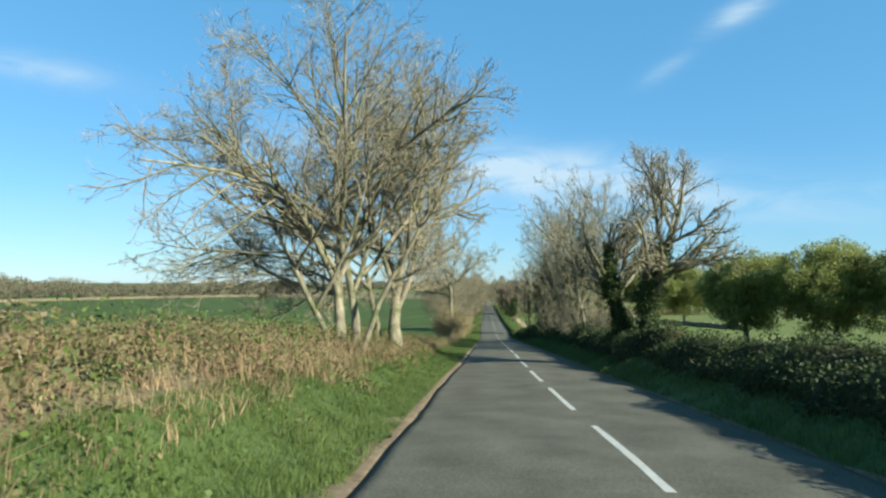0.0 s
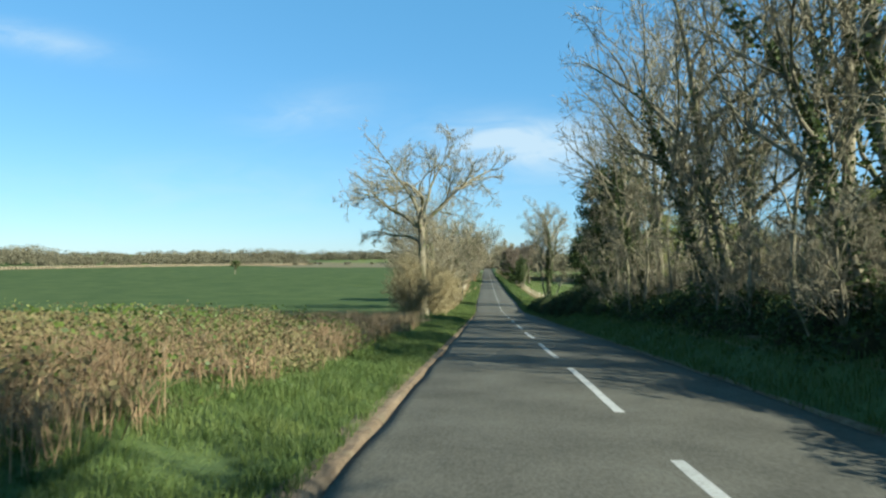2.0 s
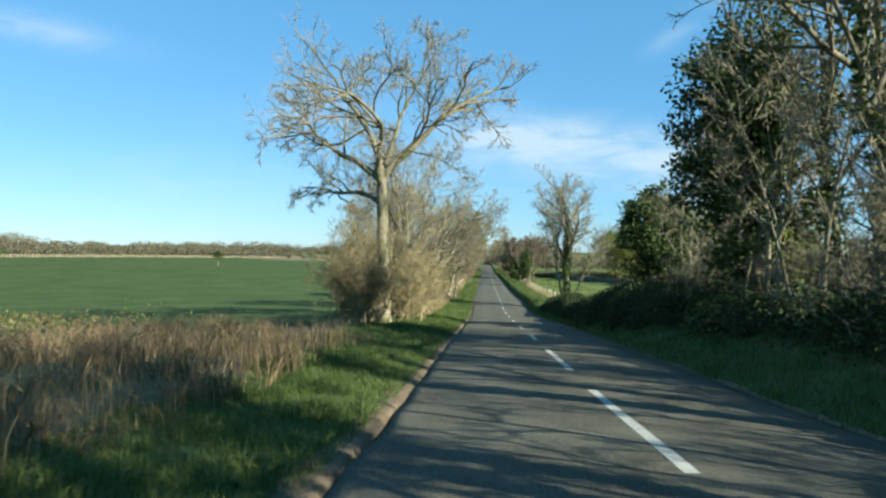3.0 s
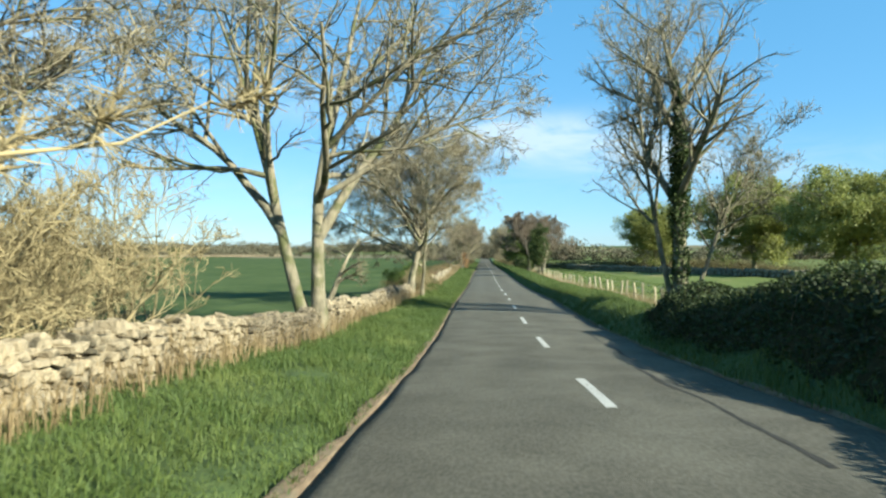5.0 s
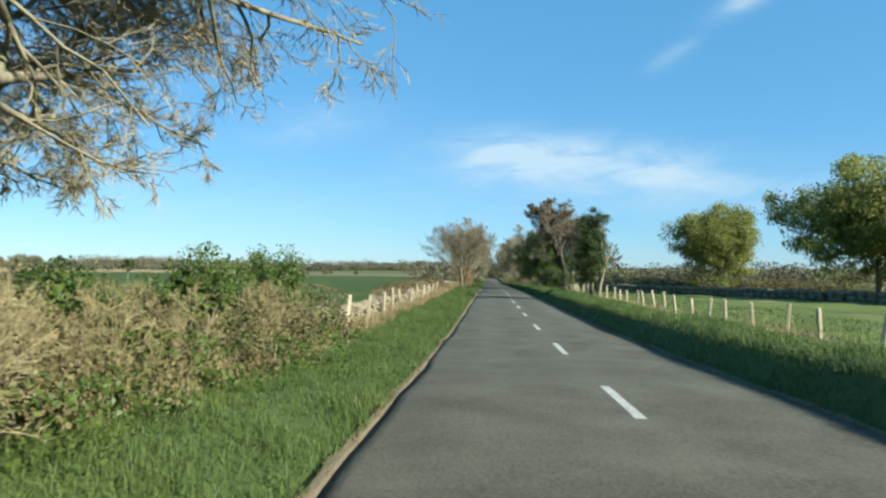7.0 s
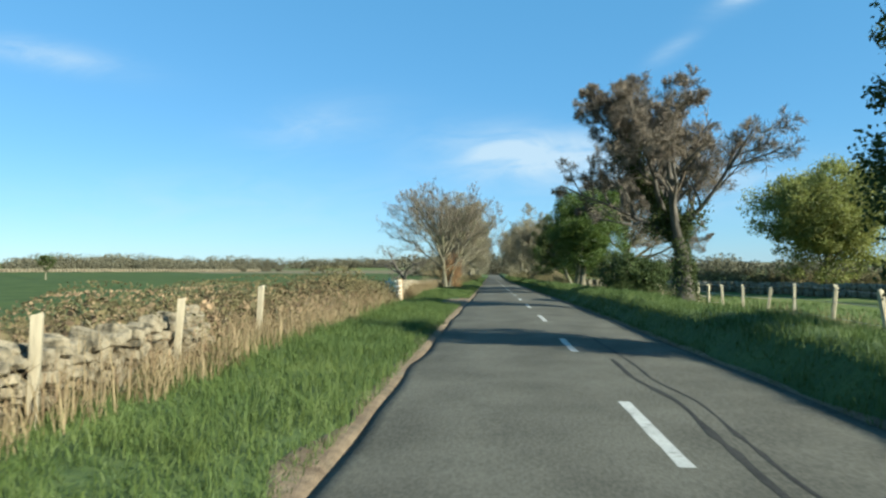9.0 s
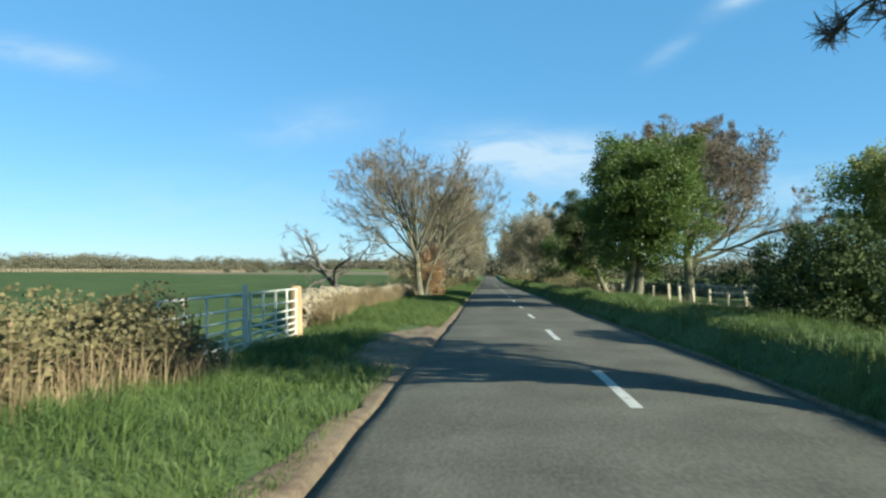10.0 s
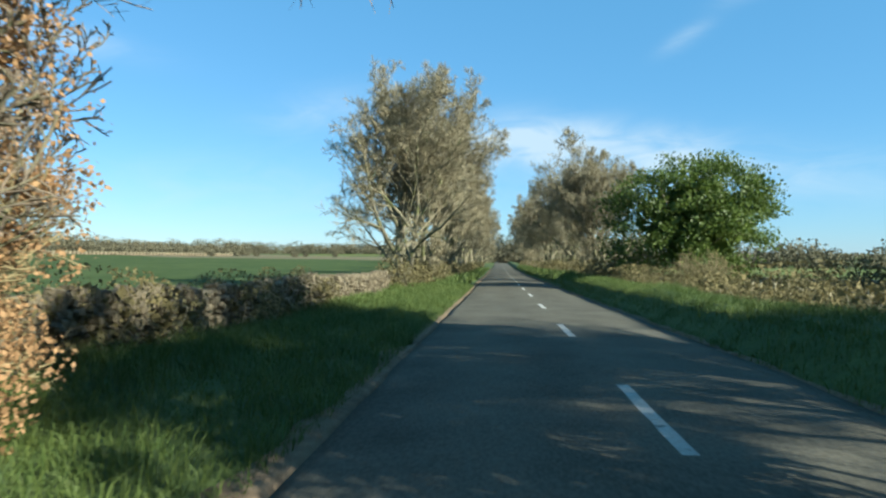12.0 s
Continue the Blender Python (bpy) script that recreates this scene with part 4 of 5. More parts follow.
# leafy trees out in the pasture
for k, (x, y, r, h) in enumerate(((33, 203, 6.0, 13.5), (42, 178, 9.5, 15.5), (46, 157, 8.5, 14.0), (33, 88, 5.6, 12.0), (40, 80, 6.4, 12.5), (47, 70, 6.4, 12))):
    leafy_tree("field_tree", x, y, "round-crowned olive-green tree standing in pasture", 140 + k, h, ((0, 0, h * 0.57), (r, r, h * 0.41)), 380, 130, 1.1 + 0.05 * (r - 5), 0.22 + 0.015 * (r - 5), OLIVE, 0.35, 1,
               group="pasture trees")


# ---------------------------------------------------------------- shrubs and hedges
shrub_kinds = []
for k in range(6):
    rng = np.random.default_rng(200 + k)
    stems = [stem(rng.normal(0, 0.35), rng.normal(0, 0.35), rng.normal(0, 0.35), rng.normal(0, 0.35), rng.uniform(1.8, 3.0), 0.022) for _ in range(8)]
    m, _ = bare_tree_meshes(210 + k, stems, ((0, 0, 1.6), (1.5, 1.5, 1.7)), counts=(7, 5, 4, 4), wiggle=(0.16, 0.22, 0.25, 0.3), fuzz=2, fuzz_len=0.2, twig_w=0.01, fuzz_w=0.008, low=0.08,
                            mats=(SCRUB, SCRUB, SCRUB) if k < 4 else (BARK, TWIG, TWIG))
    shrub_kinds.append(m)


def bare_shrub(x, y, s, rz, k, label):
    t = thing("bare_shrub", x, y, label, "shrub", "hedgerow shrubs", rz, s)
    child("stem", shrub_kinds[k]["wood"], t)
    crown = tagged(child("crown", shrub_kinds[k]["twigs"], t), kind="stuff")
    tagged(child("spray", shrub_kinds[k]["tips"], crown), kind="stuff")


rng = np.random.default_rng(31)
for y in np.arange(77.6, 83.5, 0.9):
    bare_shrub(-5.9 - rng.uniform(0, 1.0), y, rng.uniform(0.7, 0.95), rng.uniform(0, 360), int(rng.integers(4)), "tangled bare shrub behind a stone wall")
for y in np.arange(64.5, 77.5, 1.1):
    bare_shrub(-4.7 + 0.5 * (69 < y < 76) - rng.uniform(0, 1.4), y, rng.uniform(0.8, 1.2), rng.uniform(0, 360), int(rng.integers(4)), "tangled sunlit bare shrub in an overgrown hedge")
for x, y, s in ((-4.5, 107.0, 0.5), (-4.8, 108.2, 0.45), (-5.0, 109.6, 0.4), (-5.2, 111.4, 0.42), (-5.0, 113.2, 0.4), (-5.3, 115.0, 0.42), (-4.6, 70.2, 1.0), (-4.6, 72.2, 0.9), (-5.4, 184.6, 0.8), (-4.6, 185.6, 0.7), 
                (4.9, 95.6, 0.35), (4.6, 92.6, 0.3), (6.0, 207.0, 0.6), (5.5, 204.0, 0.5)):
    bare_shrub(x, y, s, rng.uniform(0, 360), int(rng.integers(4)), "small bare twiggy shrub at the field edge")
for y in np.arange(37.0, 64, 1.0):
    bare_shrub(4.6 + rng.uniform(-0.7, 1.4), y, rng.uniform(0.55, 0.95), rng.uniform(0, 360), 4 + int(rng.integers(2)), "shaded bare shrub in a roadside thicket")
sapling_kinds = [bare_tree_meshes(240 + k, [stem(0, 0, 0.1 - 0.12 * k, 0.05, 4.6, 0.05), stem(0.3, 0.3, 0.2, -0.1, 3.6, 0.035)], ((0, 0, 3.4), (1.5, 1.5, 2.2)), counts=(7, 5, 4, 3), low=0.35, fuzz=1)[0] for k in range(3)]
for y in np.arange(39.0, 64.0, 1.5):
    bare_tree("sapling", 3.75 + rng.uniform(0, 0.9), y + rng.uniform(-0.5, 0.5), "thin pale leafless sapling in a roadside thicket", sapling_kinds[int(rng.integers(3))], rz=rng.uniform(0, 360), scale=rng.uniform(0.8, 1.15), group="thicket saplings")


def hedge_mass(name, label, seed, y0, y1, x0, x1, h, count, size, mat, step=0.8, ragged=0.3, solid=0.0):
    """A run of leafy hedge: stems and a ragged mass of leaves, one thing; solid adds a dark light-blocking core."""
    rng = np.random.default_rng(seed)
    n = count
    y, a, e = rng.uniform(y0, y1, n), rng.uniform(0, np.pi, n), rng.uniform(0.1, 1, n) ** 0.35
    lump = np.array([noise.noise(Vector((q * step, seed, w))) for q, w in zip(y, a)])
    rr = e * (1 + ragged * 2 * lump) * np.minimum(1.0, 0.35 + np.minimum(y - y0, y1 - y) * 0.8)
    rr = np.minimum(rr, 1.3)
    xc, hw = (x0 + x1) / 2, (x1 - x0) / 2
    x = xc + hw * np.cos(a) * rr
    z = np.abs(np.sin(a)) ** 0.8 * h * rr
    g = ground(x, y)
    p = np.stack([x, y, g + z], -1)
    q = n // 14
    pin = np.stack([xc + (x[:q] - xc) * 0.72, y[:q], g[:q] + z[:q] * 0.75], -1)
    me = quick_mesh(name, *joined([leaves(rng, p, size), leaves(rng, pin, max(size * 1.6, min(0.4, h * 0.22)))]), mat)
    t = tagged(new(name), label, "hedge")
    child("foliage", me, t)
    # added opaque core: blocks sun through the leaves, its dark colour paints inner shade
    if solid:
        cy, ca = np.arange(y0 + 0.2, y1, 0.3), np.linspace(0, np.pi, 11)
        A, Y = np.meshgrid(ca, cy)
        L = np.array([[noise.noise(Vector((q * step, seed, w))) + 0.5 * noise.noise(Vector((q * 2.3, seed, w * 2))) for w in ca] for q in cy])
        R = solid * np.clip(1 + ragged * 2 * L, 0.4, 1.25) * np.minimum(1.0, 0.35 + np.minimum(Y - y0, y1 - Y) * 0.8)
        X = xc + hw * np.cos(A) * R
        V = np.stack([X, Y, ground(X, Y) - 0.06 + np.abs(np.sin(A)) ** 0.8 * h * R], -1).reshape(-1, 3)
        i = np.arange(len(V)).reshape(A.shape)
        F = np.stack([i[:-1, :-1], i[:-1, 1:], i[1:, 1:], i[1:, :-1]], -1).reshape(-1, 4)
        child("thicket", quick_mesh("thicket", V, F, CORE_SHADE), t, "added near-black core for the shade inside the hedge")
    m = max(8, int((y1 - y0) * 5))
    sy, sx = rng.uniform(y0 + 0.3, y1 - 0.3, m), rng.uniform(xc - hw * 0.6, xc + hw * 0.6, m)
    st = np.stack([sx, sy, ground(sx, sy) - 0.05], -1)
    pp = grow(rng, st, unit(rng.normal(0, 0.35, (m, 3)) + [0, 0, 1]), rng.uniform(0.5, 1.0, m) * h, 6, 0.2, 0.02)
    tagged(child("stem", quick_mesh("stem", *tubes(pp, 0.02 * np.linspace(1, 0.3, 6)[None].repeat(m, 0), 4), TWIG), t), kind="stuff")
    return t


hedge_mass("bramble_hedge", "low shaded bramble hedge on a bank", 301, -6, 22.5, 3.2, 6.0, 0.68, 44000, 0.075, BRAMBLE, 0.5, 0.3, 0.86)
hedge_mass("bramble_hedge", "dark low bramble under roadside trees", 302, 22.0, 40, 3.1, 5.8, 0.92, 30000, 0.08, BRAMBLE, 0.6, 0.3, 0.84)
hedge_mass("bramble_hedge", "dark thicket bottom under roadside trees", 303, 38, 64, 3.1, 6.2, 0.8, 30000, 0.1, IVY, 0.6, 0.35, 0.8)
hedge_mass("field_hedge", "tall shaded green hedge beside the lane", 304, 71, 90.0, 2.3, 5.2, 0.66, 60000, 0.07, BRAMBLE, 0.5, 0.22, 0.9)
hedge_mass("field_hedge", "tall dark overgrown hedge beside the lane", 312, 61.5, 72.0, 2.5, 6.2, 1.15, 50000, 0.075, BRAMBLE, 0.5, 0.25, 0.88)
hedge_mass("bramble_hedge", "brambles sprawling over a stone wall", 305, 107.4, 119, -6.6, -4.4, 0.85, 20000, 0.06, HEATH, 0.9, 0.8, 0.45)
hedge_mass("bramble_hedge", "green nettles and brambles before a stone wall", 316, 107.4, 118, -5.8, -4.0, 0.5, 12000, 0.05, HAW, 1.1, 1.0)
hedge_mass("bramble_hedge", "dead brown brambles over a shaded stone wall", 317, 187, 198, -5.9, -4.8, 0.7, 12000, 0.05, HEATH, 1.0, 0.6)
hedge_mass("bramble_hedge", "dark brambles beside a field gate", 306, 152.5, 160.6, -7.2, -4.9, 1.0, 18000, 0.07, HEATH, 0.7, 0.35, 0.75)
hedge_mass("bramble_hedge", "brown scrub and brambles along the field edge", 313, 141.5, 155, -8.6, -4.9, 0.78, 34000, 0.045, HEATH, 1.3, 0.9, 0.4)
hedge_mass("bramble_hedge", "tan dead stems and leaves along the field edge", 315, 140, 156, -6.8, -4.7, 0.7, 12000, 0.04, BRACKEN, 1.4, 1.1)
hedge_mass("bramble_hedge", "green brambles on a bank with bracken", 307, -2, 50, -9.5, -4.6, 0.5, 60000, 0.065, HEATH, 0.6, 0.9)
hedge_mass("bramble_hedge", "fresh green bramble leaves over dead bracken", 314, -2, 46, -9.0, -4.4, 0.56, 26000, 0.06, HAW, 1.1, 1.3)
hedge_mass("field_hedge", "low hedge along the far side of a pasture", 308, 208, 214, 12, 70, 2.0, 40000, 0.2, HEATH)
hedge_mass("bramble_hedge", "grassy brambles along a post fence", 309, 188, 216, 4.0, 6.2, 0.75, 30000, 0.055, HEATH, 0.9, 0.7)
hedge_mass("field_hedge", "scrubby hedge along the lane", 310, 214, 330, 3.6, 6.2, 1.2, 36000, 0.12, HEATH)
hedge_mass("field_hedge", "scrubby hedge along the lane", 311, 206, 330, -6.4, -4.2, 1.0, 34000, 0.12, HEATH)


# ---------------------------------------------------------------- grasses
def blades(name, label, seed, n, xf, y0, y1, height, width, mat, keep=None, lean=0.35, curve=0.5, category="grass", lumps=0.0):
    """Many bent grass blades, one sheet of stuff: xf gives the strip's two edges at y."""
    rng = np.random.default_rng(seed)
    y = rng.uniform(y0, y1, n)
    a, b = xf(y)
    x = a + (b - a) * rng.uniform(0, 1, n)
    tuft = np.array([noise.noise(Vector((p * 1.3, q * 1.3, seed))) + 0.6 * noise.noise(Vector((p * 4.5, q * 4.5, seed + 3))) for p, q in zip(x, y)])
    ok = tuft > -0.75 + rng.uniform(-0.15, 0.15, n)
    if keep is not None:
        ok &= keep(x, y, tuft)
    x, y, tuft = x[ok], y[ok], tuft[ok]
    n = len(x)
    h = height * rng.uniform(0.45, 1.25, n) * np.maximum(0.35, 1 + 0.9 * tuft)
    if lumps:
        h = h * np.clip([1 + lumps * (noise.noise(Vector((p * 0.55, q * 0.4, seed))) + 0.5 * noise.noise(Vector((p * 2.1, q * 1.7, seed)))) for p, q in zip(x, y)], 0.25, 1.6)
        h = np.minimum(h, 0.62)
    w = width * rng.uniform(0.6, 1.3, n)
    base = np.stack([x, y, ground(x, y) - 0.01], -1)
    ang = rng.uniform(0, 2 * np.pi, n)
    s = np.stack([np.cos(ang), np.sin(ang), 0 * ang], -1)
    ang2 = rng.uniform(0, 2 * np.pi, n)
    ln = np.stack([np.cos(ang2), np.sin(ang2), 0 * ang2], -1) * (rng.uniform(0, lean, n) * h)[:, None]
    up = np.stack([0 * h, 0 * h, h], -1)
    p1 = base + up * 0.55 + ln * 0.35
    p2 = base + up * (1 - 0.3 * curve * rng.uniform(0, 1, n))[:, None] + ln * (1 + curve)
    hw = (s * w[:, None]) * 0.5
    V = np.stack([base - hw, base + hw, p1 + hw * 0.8, p1 - hw * 0.8, p2 + hw * 0.15, p2 - hw * 0.15], 1).reshape(-1, 3)
    i = np.arange(n)[:, None] * 6
    F = np.concatenate([i + [0, 1, 2, 3], i + [3, 2, 4, 5]])
    tagged(new(name, quick_mesh(name, V, F, mat)), label, category, kind="stuff")


no_gate = lambda x, y, tuft: ~((y > 159.2) & (y < 165.6) & (x > edge_left(y) - 1.1 - 0.8 * tuft))
blades("verge_grass", "lush spring grass on the road verge", 401, 330000, lambda y: (edge_left(y) - 0.5 * soil_edge(y) + 0.03, edge_left(y) - 3.0 + 0.9 * (y < 58)), -2, 120, 0.12, 0.008, GRASS, no_gate, 0.8, 0.8)
blades("verge_grass", "lush spring grass on the road verge", 402, 240000, lambda y: (edge_left(y) - 0.5 * soil_edge(y) + 0.03, edge_left(y) - 3.2), 120, 215, 0.17, 0.008, GRASS, no_gate, 0.9, 0.8)
blades("verge_grass", "short grass on the shaded road verge", 403, 60000, lambda y: (edge_right(y) - 0.02, edge_right(y) + 1.3), 0, 98, 0.13, 0.012, GRASS)
blades("verge_grass", "grass on the verge below a post fence", 404, 130000, lambda y: (edge_right(y) + 0.45, edge_right(y) + 3.0), 97, 215, 0.15, 0.009, GRASS, None, 0.9, 0.8)
blades("verge_grass", "short grass at the edge of the asphalt", 418, 50000, lambda y: (edge_right(y) - 0.02, edge_right(y) + 0.7), 97, 215, 0.09, 0.01, GRASS)
blades("verge_grass", "grass along the far lane verges", 405, 16000, lambda y: (edge_left(y) - 3, edge_left(y) - 0.4), 215, 300, 0.25, 0.04, GRASS)
blades("verge_grass", "grass along the far lane verges", 406, 16000, lambda y: (edge_right(y) + 0.2, edge_right(y) + 3), 215, 300, 0.25, 0.04, GRASS)
blades("dead_bracken", "flattened tan dead bracken on the bank", 411, 70000, lambda y: (edge_left(y) - 1.55, edge_left(y) - 7.5), -2, 60, 0.34, 0.016, BRACKEN, lambda x, y, t: t > 0.0, 1.0, 0.8, "bracken", 1.6)
blades("dead_bracken", "bleached straw stalks on the bank", 412, 16000, lambda y: (edge_left(y) - 1.5, edge_left(y) - 6.0), -2, 60, 0.4, 0.01, STRAW, None, 0.5, 0.5, "bracken", 1.5)
blades("dry_grass", "bleached dry grass along the foot of the wall", 413, 13000, lambda y: (-4.35 + 0 * y, -4.8 + 0 * y), 78, 150, 0.38, 0.011, STRAW, lambda x, y, t: t > -0.05, 0.5, 0.6)
blades("dry_grass", "tall dry grass filling the field edge", 414, 15000, lambda y: (-4.7 + 0 * y, -8.0 + 0 * y), 139, 158.8, 0.52, 0.011, BRACKEN, None, 0.7, 0.6, "grass", 0.9)
blades("dry_grass", "bleached stalks in front of brown scrub", 419, 2500, lambda y: (-4.4 + 0 * y, -5.6 + 0 * y), 139, 158.8, 0.5, 0.012, STRAW, None, 0.4, 0.4)
blades("dry_grass", "bleached dry grass hanging over the wall foot", 415, 30000, lambda y: (-4.95 + 0 * y, -5.5 + 0 * y), 166, 184, 0.46, 0.011, STRAW, lambda x, y, t: t > -0.25, 0.5, 0.8)
blades("dry_grass", "straw-coloured grass along the fence line", 416, 24000, lambda y: (4.6 + 0 * y, 6.6 + 0 * y), 97, 215, 0.36, 0.011, STRAW, lambda x, y, t: t > -0.05, 0.5, 0.6)
blades("dry_grass", "rough pasture grass", 417, 30000, lambda y: (6.5 + 0 * y, 16 + 0 * y), 97, 215, 0.16, 0.03, GRASS)


# ---------------------------------------------------------------- fence
def post_mesh(k):
    bm = bmesh.new()
    rng = random.Random(500 + k)
    boxed(bm, (0.085, 0.075, 1.5), Matrix.Translation((0, 0, 0.35)), 0.012)
    for v in bm.verts:
        v.co.x += rng.uniform(-0.008, 0.008)
        v.co.y += rng.uniform(-0.008, 0.008)
        if v.co.z > 0.9:
            v.co.z += rng.uniform(-0.03, 0.02) + 0.25 * v.co.x
    me = bpy.data.meshes.new("post")
    bm.to_mesh(me)
    bm.free()
    me.materials.append(POST)
    return me


def fence_line(label, y0, y1, xf, step, seed, rails=(), wires=(0.3, 0.6, 0.86)):
    f = tagged(new("post_fence"), label, "fence")
    kinds = [post_mesh(seed * 10 + k) for k in range(4)]
    rng = random.Random(seed)
    tops, y = [], y0
    while y < y1:
        x = xf(y) + rng.uniform(-0.05, 0.05)
        z = float(ground(x, y))
        m = pose(x, y, z - 0.12 + rng.uniform(-0.08, 0.05), rng.uniform(-8, 8), rng.uniform(-9, 7), rng.uniform(0, 90)) @ Matrix.Diagonal((1, 1, 0.92, 1))
        child("post", kinds[rng.randrange(4)], f, m=m)
        tops.append((x, y, z))
        y += step * rng.uniform(0.8, 1.2)
    for h in wires:
        p = np.array([[(x - 0.05, y, z + h + rng.uniform(-0.02, 0.02)) for x, y, z in tops]])
        child("wire", quick_mesh("wire", *tubes(p, np.full(p.shape[:2], 0.005), 4), WIRE), f, "thin steel wire")
    for h, a, b in rails:
        for (xa, ya, za), (xb, yb, zb) in zip(tops, tops[1:]):
            if a <= ya and yb <= b:
                bm = bmesh.new()
                mid, d = Vector(((xa + xb) / 2 + 0.06, (ya + yb) / 2, (za + zb) / 2 + h)), Vector((xb - xa, yb - ya, zb - za))
                boxed(bm, (0.035, 0.09, d.length + 0.05), Matrix.Translation(mid) @ d.to_track_quat("Z", "X").to_matrix().to_4x4(), 0.006)
                part("rail", bm, POST, f, "weathered wooden rail")
    return f


fence_line("line of pale timber posts with thin wire at a pasture edge", 97.5, 141.0, lambda y: float(smooth([(95, 5.9), (110, 5.6), (145, 5.3)], y)), 1.65, 21)
fence_line("timber posts and wire with some rails beside a pasture", 144.5, 176.0, lambda y: float(smooth([(140, 5.4), (150, 5.2), (160, 5.9), (176, 5.6)], y)), 1.55, 22, ((0.8, 155, 172), (0.42, 155, 172)))
fence_line("timber posts and wire on a grassy bank", 180.0, 222.0, lambda y: float(smooth([(180, 6.0), (192, 6.3), (200, 7.2), (222, 11.0)], y)), 1.8, 23)
fence_line("old stakes standing behind a stone wall", 119, 146, lambda y: -4.85, 2.3, 24, wires=())


# ---------------------------------------------------------------- gate
def field_gate(y0, y1, x0, x1, zf, label):
    """A seven-bar tubular steel gate leaf between two ends, with its uprights."""
    g = thing("field_gate", x0, y0, label, "gate", "gate pair", z=zf, sink=0)
    d = Vector((x1 - x0, y1 - y0, 0))
    for k, h in enumerate((0.08, 0.2, 0.33, 0.47, 0.63, 0.82, 1.08)):
        bm = bmesh.new()
        rod(bm, Vector((0, 0, h)), d + Vector((0, 0, h)), 0.021, sides=8)
        part("bar", bm, GALV, g)
    for s in (0.0, 0.24, 0.5, 0.76, 1.0):
        bm = bmesh.new()
        boxed(bm, (0.035, 0.045, 1.02), Matrix.Translation(d * s + Vector((0.005, 0, 0.57))), 0.004)
        part("upright", bm, GALV, g)
    return g


zf = float(road_z(162)) - 0.24
field_gate(162.45, 165.0, -5.62, -5.55, zf, "pale tubular steel field gate, closed, at a field entrance")
field_gate(159.5, 162.2, -5.8, -5.65, zf, "pale tubular steel field gate leaf beside brambles")


def gate_post(x, y, r, h, mat, label):
    bm = bmesh.new()
    rod(bm, (0, 0, -0.3), (0, 0, h), r, r * 0.94, 14)
    bmesh.ops.bevel(bm, geom=[e for e in bm.edges if min(v.co.z for v in e.verts) > h - 0.01], offset=0.025, segments=2, affect="EDGES")
    rng = random.Random(int(x * 10 + y))
    for v in bm.verts:
        v.co.x *= 1 + rng.uniform(-0.05, 0.05)
        v.co.y *= 1 + rng.uniform(-0.05, 0.05)
    me = bpy.data.meshes.new("gate_post")
    bm.to_mesh(me)
    bm.free()
    me.materials.append(mat)
    ob = new("gate_post", me)
    ob.matrix_basis = pose(x, y, float(ground(x, y)), 1.5, -1, 0)
    tagged(ob, label, "gate post")


gate_post(-5.66, 165.4, 0.15, 1.12, GATEPOST, "stout round timber gatepost at a wall end")
gate_post(-5.65, 162.33, 0.05, 1.2, GALV, "slim pale steel post between gate leaves")


# ---------------------------------------------------------------- far woods and distant walls
def far_woods(seed, label, line, depth, count, height, sizes=(1.0, 1.0)):
    rng = np.random.default_rng(seed)
    px, py = np.array([p[0] for p in line], float), np.array([p[1] for p in line], float)
    t = rng.uniform(0, len(line) - 1, count)
    x = np.interp(t, np.arange(len(line)), px) + rng.normal(0, depth, count)
    y = np.interp(t, np.arange(len(line)), py) + rng.normal(0, depth, count)
    roll = np.array([noise.noise(Vector((q * 1.7, seed, 0))) + 0.5 * noise.noise(Vector((q * 6.1, seed, 4))) for q in t])
    h = height * rng.uniform(0.55, 1.1, count) * np.clip(0.75 + 1.0 * roll, 0.25, 1.5)
    h = h * np.interp(t / (len(line) - 1), np.linspace(0, 1, len(sizes)), sizes)
    g = ground(x, y)
    per = 300
    k = np.repeat(np.arange(count), per)
    d = unit(rng.normal(size=(len(k), 3))) * (rng.uniform(0.2, 1, len(k)) ** 0.4)[:, None]
    p = np.stack([x[k], y[k], g[k] + h[k] * 0.42], -1) + d * np.stack([h[k] * 0.7, h[k] * 0.7, h[k] * 0.5], -1)
    tagged(new("far_woods", quick_mesh("far_woods", *leaves(rng, p, height * 0.085), FARWOOD)), label, "woodland", kind="stuff")


far_woods(601, "brown spring woodland along the far ridge", [(-900, -200), (-760, 250), (-560, 520), (-330, 760), (-120, 900), (60, 980)], 28, 620, 17)
far_woods(602, "brown spring woodland beyond the fields", [(-330, 40), (-285, 190), (-250, 300), (-205, 410), (-150, 530)], 20, 620, 9, (1.7, 1.7, 1.5, 0.9, 0.6))
far_woods(603, "distant hedges and trees beyond the pasture", [(60, 360), (160, 330), (300, 260), (420, 120)], 18, 240, 9)
far_woods(604, "trees closing the far end of the lane", [(-22, 360), (-4, 430), (16, 420), (40, 360)], 7, 110, 11)


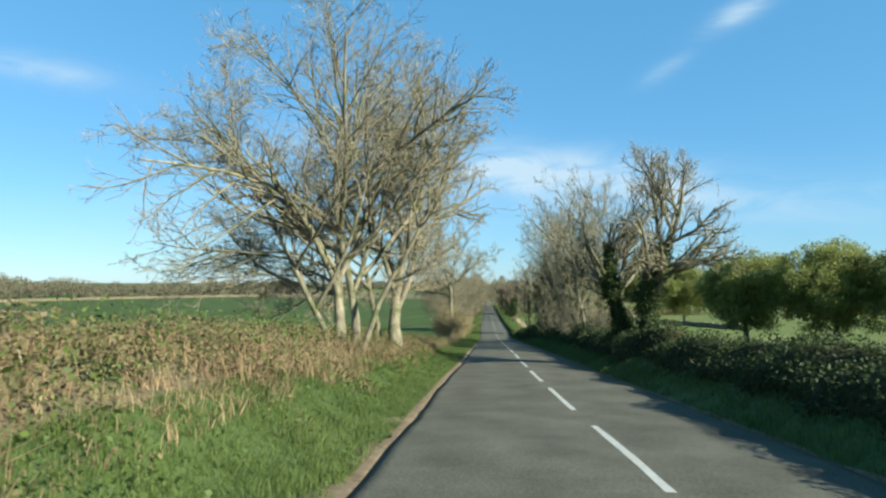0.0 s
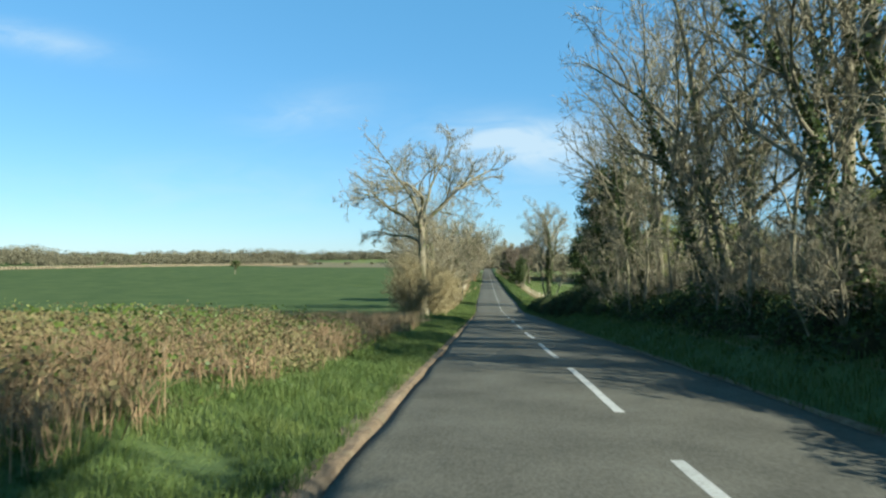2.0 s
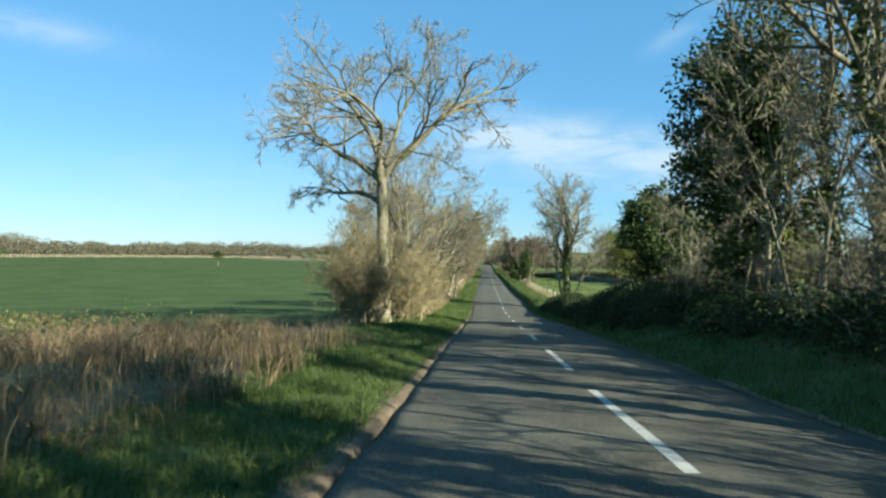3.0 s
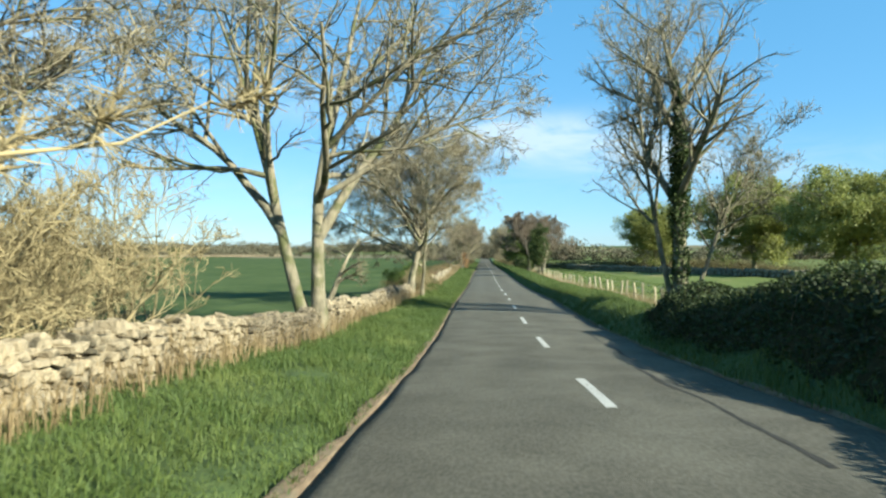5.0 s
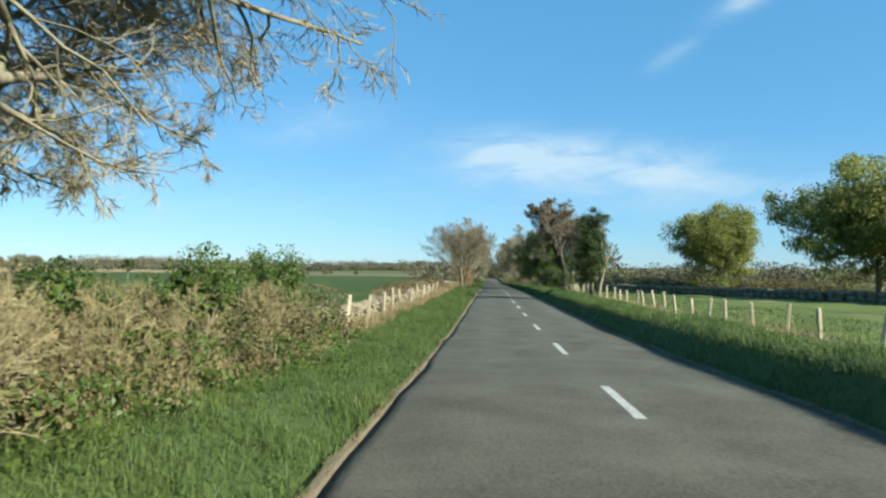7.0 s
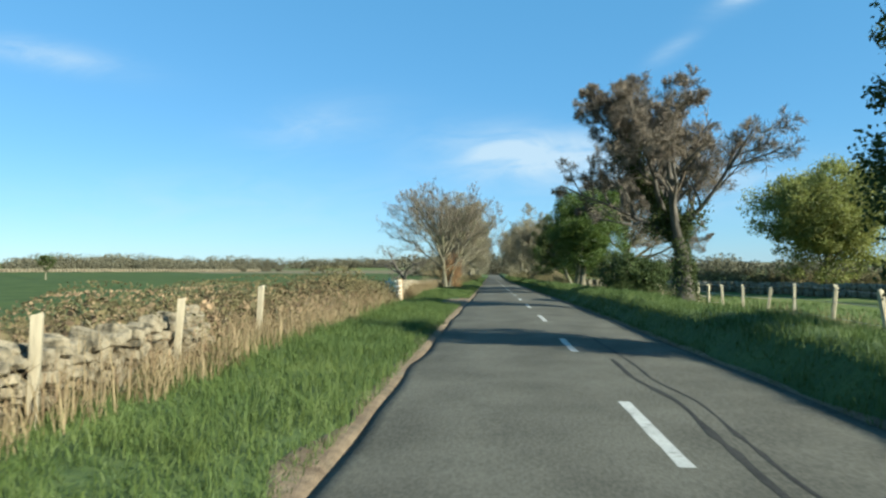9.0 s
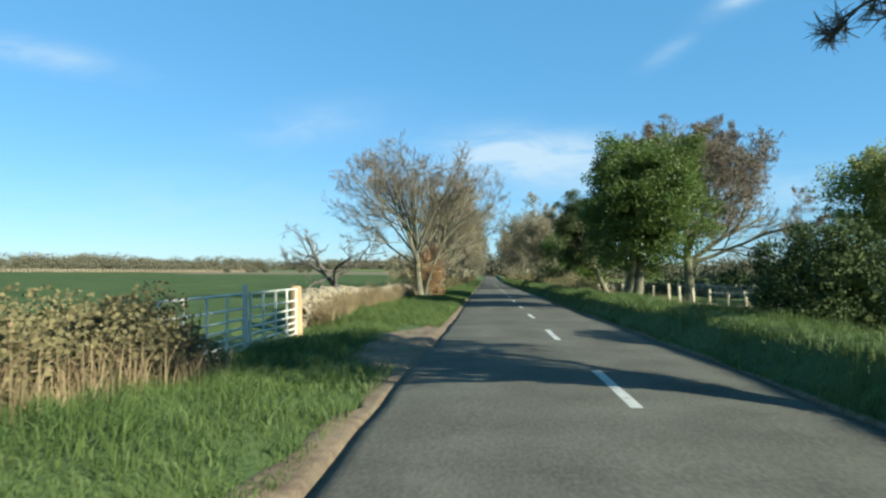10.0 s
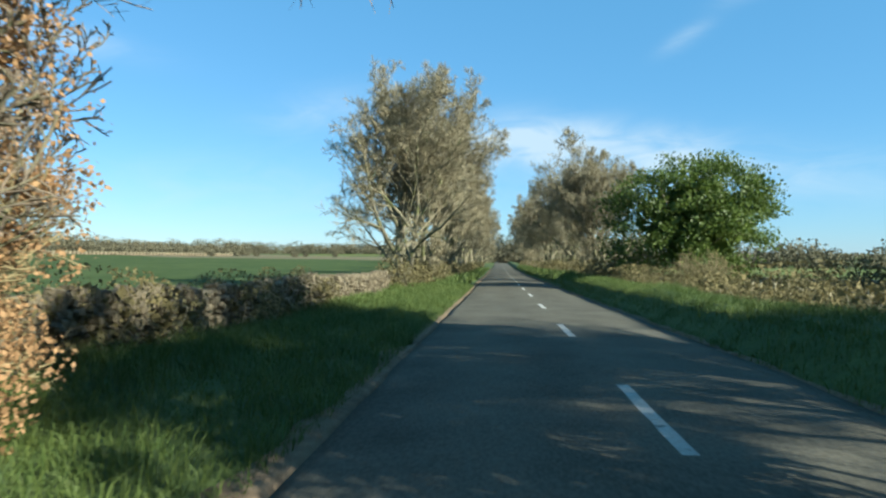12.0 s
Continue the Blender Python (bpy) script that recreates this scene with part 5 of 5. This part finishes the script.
def heath(seed, label, x0, x1, y0, y1, count, mat, tall):
    """Rough ground cover: low mixed clumps over a stretch of land, one sheet."""
    rng = np.random.default_rng(seed)
    x, y = -np.exp(rng.uniform(math.log(-x1), math.log(-x0), count)), rng.uniform(y0, y1, count)
    lump = np.array([noise.noise(Vector((a * 0.09, b * 0.09, seed))) + 0.5 * noise.noise(Vector((a * 0.4, b * 0.4, seed))) for a, b in zip(x, y)])
    ok = lump > -0.25
    x, y, lump = x[ok], y[ok], lump[ok]
    h = tall * np.clip(0.5 + 1.3 * lump, 0.2, 2.0)
    k = np.repeat(np.arange(len(x)), 14)
    d = unit(rng.normal(size=(len(k), 3))) * (rng.uniform(0, 1, len(k)) ** 0.5)[:, None]
    p = np.stack([x[k], y[k], ground(x, y)[k] + h[k] * 0.45], -1) + d * np.stack([h[k] * 0.8, h[k] * 0.8, h[k] * 0.55], -1)
    far = np.clip(-x[k] / 40, 0.5, 3.0)
    tagged(new("heath", quick_mesh("heath", *leaves(rng, p, 0.2 * far), mat)), label, "scrub", kind="stuff")


heath(621, "low olive-brown scrub over rough ground", -150, -9.5, 14, 66, 5200, HEATH, 0.85)
heath(622, "green bushes dotted over rough ground", -170, -14, 20, 72, 1500, OLIVE, 1.0)


def rubble_line(seed, label, line, height, step):
    """A far field wall: rough stones along a line, in one piece."""
    rng = np.random.default_rng(seed)
    pts = np.array(line, float)
    seg = np.linalg.norm(np.diff(pts, axis=0), axis=1)
    total = np.concatenate([[0], np.cumsum(seg)])
    s = np.arange(0, total[-1], step)
    x, y = np.interp(s, total, pts[:, 0]), np.interp(s, total, pts[:, 1])
    pieces = []
    cube = np.array([[a, b, c] for a in (-1, 1) for b in (-1, 1) for c in (-1, 1)], float)
    quads = np.array([[0, 1, 3, 2], [4, 6, 7, 5], [0, 4, 5, 1], [2, 3, 7, 6], [0, 2, 6, 4], [1, 5, 7, 3]])
    for level in range(2):
        for a, b in zip(x, y):
            v = (cube + rng.normal(0, 0.15, cube.shape)) * [0.35, step * 0.52, height * 0.27] + [a, b, float(ground(a, b)) + height * (0.25 + 0.5 * level)]
            pieces.append((v, quads))
    tagged(new("field_wall", quick_mesh("field_wall", *joined(pieces), STONE)), label, "stone wall", kind="stuff")


rubble_line(611, "pale drystone wall far across the field", [(-215, 205), (-190, 290), (-160, 400), (-130, 480)], 1.2, 1.6)
rubble_line(612, "pale drystone wall on a rise across the field", [(-120, 165), (-170, 190), (-215, 205)], 1.1, 1.6)
rubble_line(613, "dark drystone wall across the pasture", [(48, 128), (30, 168), (18, 205), (11, 235)], 1.0, 1.0)


# ---------------------------------------------------------------- drystone walls, stone by stone
def stone_mesh(k):
    bm = bmesh.new()
    rng = random.Random(700 + k)
    bmesh.ops.create_cube(bm, size=1.0)
    for v in bm.verts:
        v.co += Vector((rng.uniform(-0.16, 0.16), rng.uniform(-0.2, 0.2), rng.uniform(-0.2, 0.2)))
    bmesh.ops.bevel(bm, geom=list(bm.edges), offset=0.12, segments=1, affect="EDGES")
    me = bpy.data.meshes.new("stone")
    bm.to_mesh(me)
    bm.free()
    me.materials.append(STONE)
    return me


STONES = [stone_mesh(k) for k in range(14)]


def drystone_wall(seed, label, y0, y1, xf, height, limit=290):
    """A wall of single stones on its lane side with cope stones on top, round a rubble core."""
    w = tagged(new("drystone_wall"), label, "stone wall")
    rng = random.Random(seed)
    ys = np.arange(y0, y1 + 0.01, 0.5)
    rows = []
    for y in ys:
        x, sag = xf(y), 0.07 * noise.noise(Vector((y * 0.35, seed, 0)))
        z, top = float(ground(x, y)), height - 0.14 + sag
        rows.append([(x + 0.06, y, z - 0.1), (x + 0.03, y, z + top), (x - 0.12, y, z + top), (x - 0.2, y, z - 0.1)])
    V = np.array(rows).reshape(-1, 3)
    i = np.arange(len(V)).reshape(len(ys), 4)
    F = [np.stack([i[:-1, a], i[1:, a], i[1:, b], i[:-1, b]], -1) for a, b in ((0, 1), (1, 2), (2, 3))]
    F = np.concatenate(F + [i[[0], ::-1], i[[-1]]])
    child("core", quick_mesh("core", V, F, STONE_FILL), w)
    spots = []
    h = 0.0
    while h < height - 0.1:
        course = rng.uniform(0.075, 0.115)
        y = y0 + rng.uniform(0, 0.2)
        while y < y1:
            ln = rng.choice((rng.uniform(0.07, 0.12), rng.uniform(0.11, 0.2)))
            x, sag = xf(y), 0.07 * noise.noise(Vector((y * 0.35, seed, 0)))
            spots.append((x + 0.13 - 0.05 * h + rng.uniform(-0.1, 0.06), y + ln / 2, float(ground(x, y)) + h + course / 2 + sag * h / height - 0.02,
                          0.2, ln * rng.uniform(0.78, 1.0), course * rng.uniform(0.7, 1.25), rng.uniform(-28, 28)))
            y += ln
        h += course
    y = y0
    while y < y1:
        ln, tall = rng.uniform(0.07, 0.18), rng.uniform(0.09, 0.2)
        x, sag = xf(y), 0.07 * noise.noise(Vector((y * 0.35, seed, 0)))
        if rng.random() > 0.06:
            spots.append((x + rng.uniform(-0.04, 0.05), y + ln / 2, float(ground(x, y)) + height - 0.12 + sag + tall / 2, rng.uniform(0.16, 0.28), ln, tall, rng.uniform(-32, 32)))
        y += ln
    middle = (y0 + y1) / 2
    order = sorted(range(len(spots)), key=lambda k: (abs(spots[k][1] - middle), k))
    near, rest = order[:limit], order[limit:]
    mats = {}
    for k in order:
        x, y, z, sx, sy, sz, tilt = spots[k]
        mats[k] = (pose(x, y, z, tilt, rng.uniform(-6, 6), rng.uniform(-7, 7)) @ Matrix.Diagonal((sx, sy, sz, 1)), rng.randrange(14))
    for k in near:
        child("stone", STONES[mats[k][1]], w, m=mats[k][0])
    if rest:
        bm = bmesh.new()
        vs, fs, at = [], [], 0
        for k in rest:
            mm, me = mats[k][0], STONES[mats[k][1]]
            vs += [tuple(mm @ v.co) for v in me.vertices]
            fs += [tuple(at + q for q in p.vertices) for p in me.polygons]
            at += len(me.vertices)
        bm.free()
        me = bpy.data.meshes.new("stones")
        me.from_pydata(vs, [], fs)
        me.materials.append(STONE)
        tagged(child("stones", me, w), kind="stuff")


drystone_wall(801, "weathered pale drystone wall with mossy loose stones", 78.5, 94.0, lambda y: -4.95, 0.56)
drystone_wall(802, "weathered pale drystone wall beside a grass verge", 94.2, 108.5, lambda y: -5.0, 0.58)
drystone_wall(803, "low pale drystone wall part hidden by dry grass", 117.0, 143.0, lambda y: -5.1, 0.56)
drystone_wall(804, "pale drystone wall behind bleached grass", 165.8, 183.0, lambda y: float(smooth([(164, -5.85), (172, -5.7), (183, -5.3)], y)), 0.62)
drystone_wall(805, "drystone wall in the shade of a beech", 186.0, 206.0, lambda y: -5.35, 0.62)
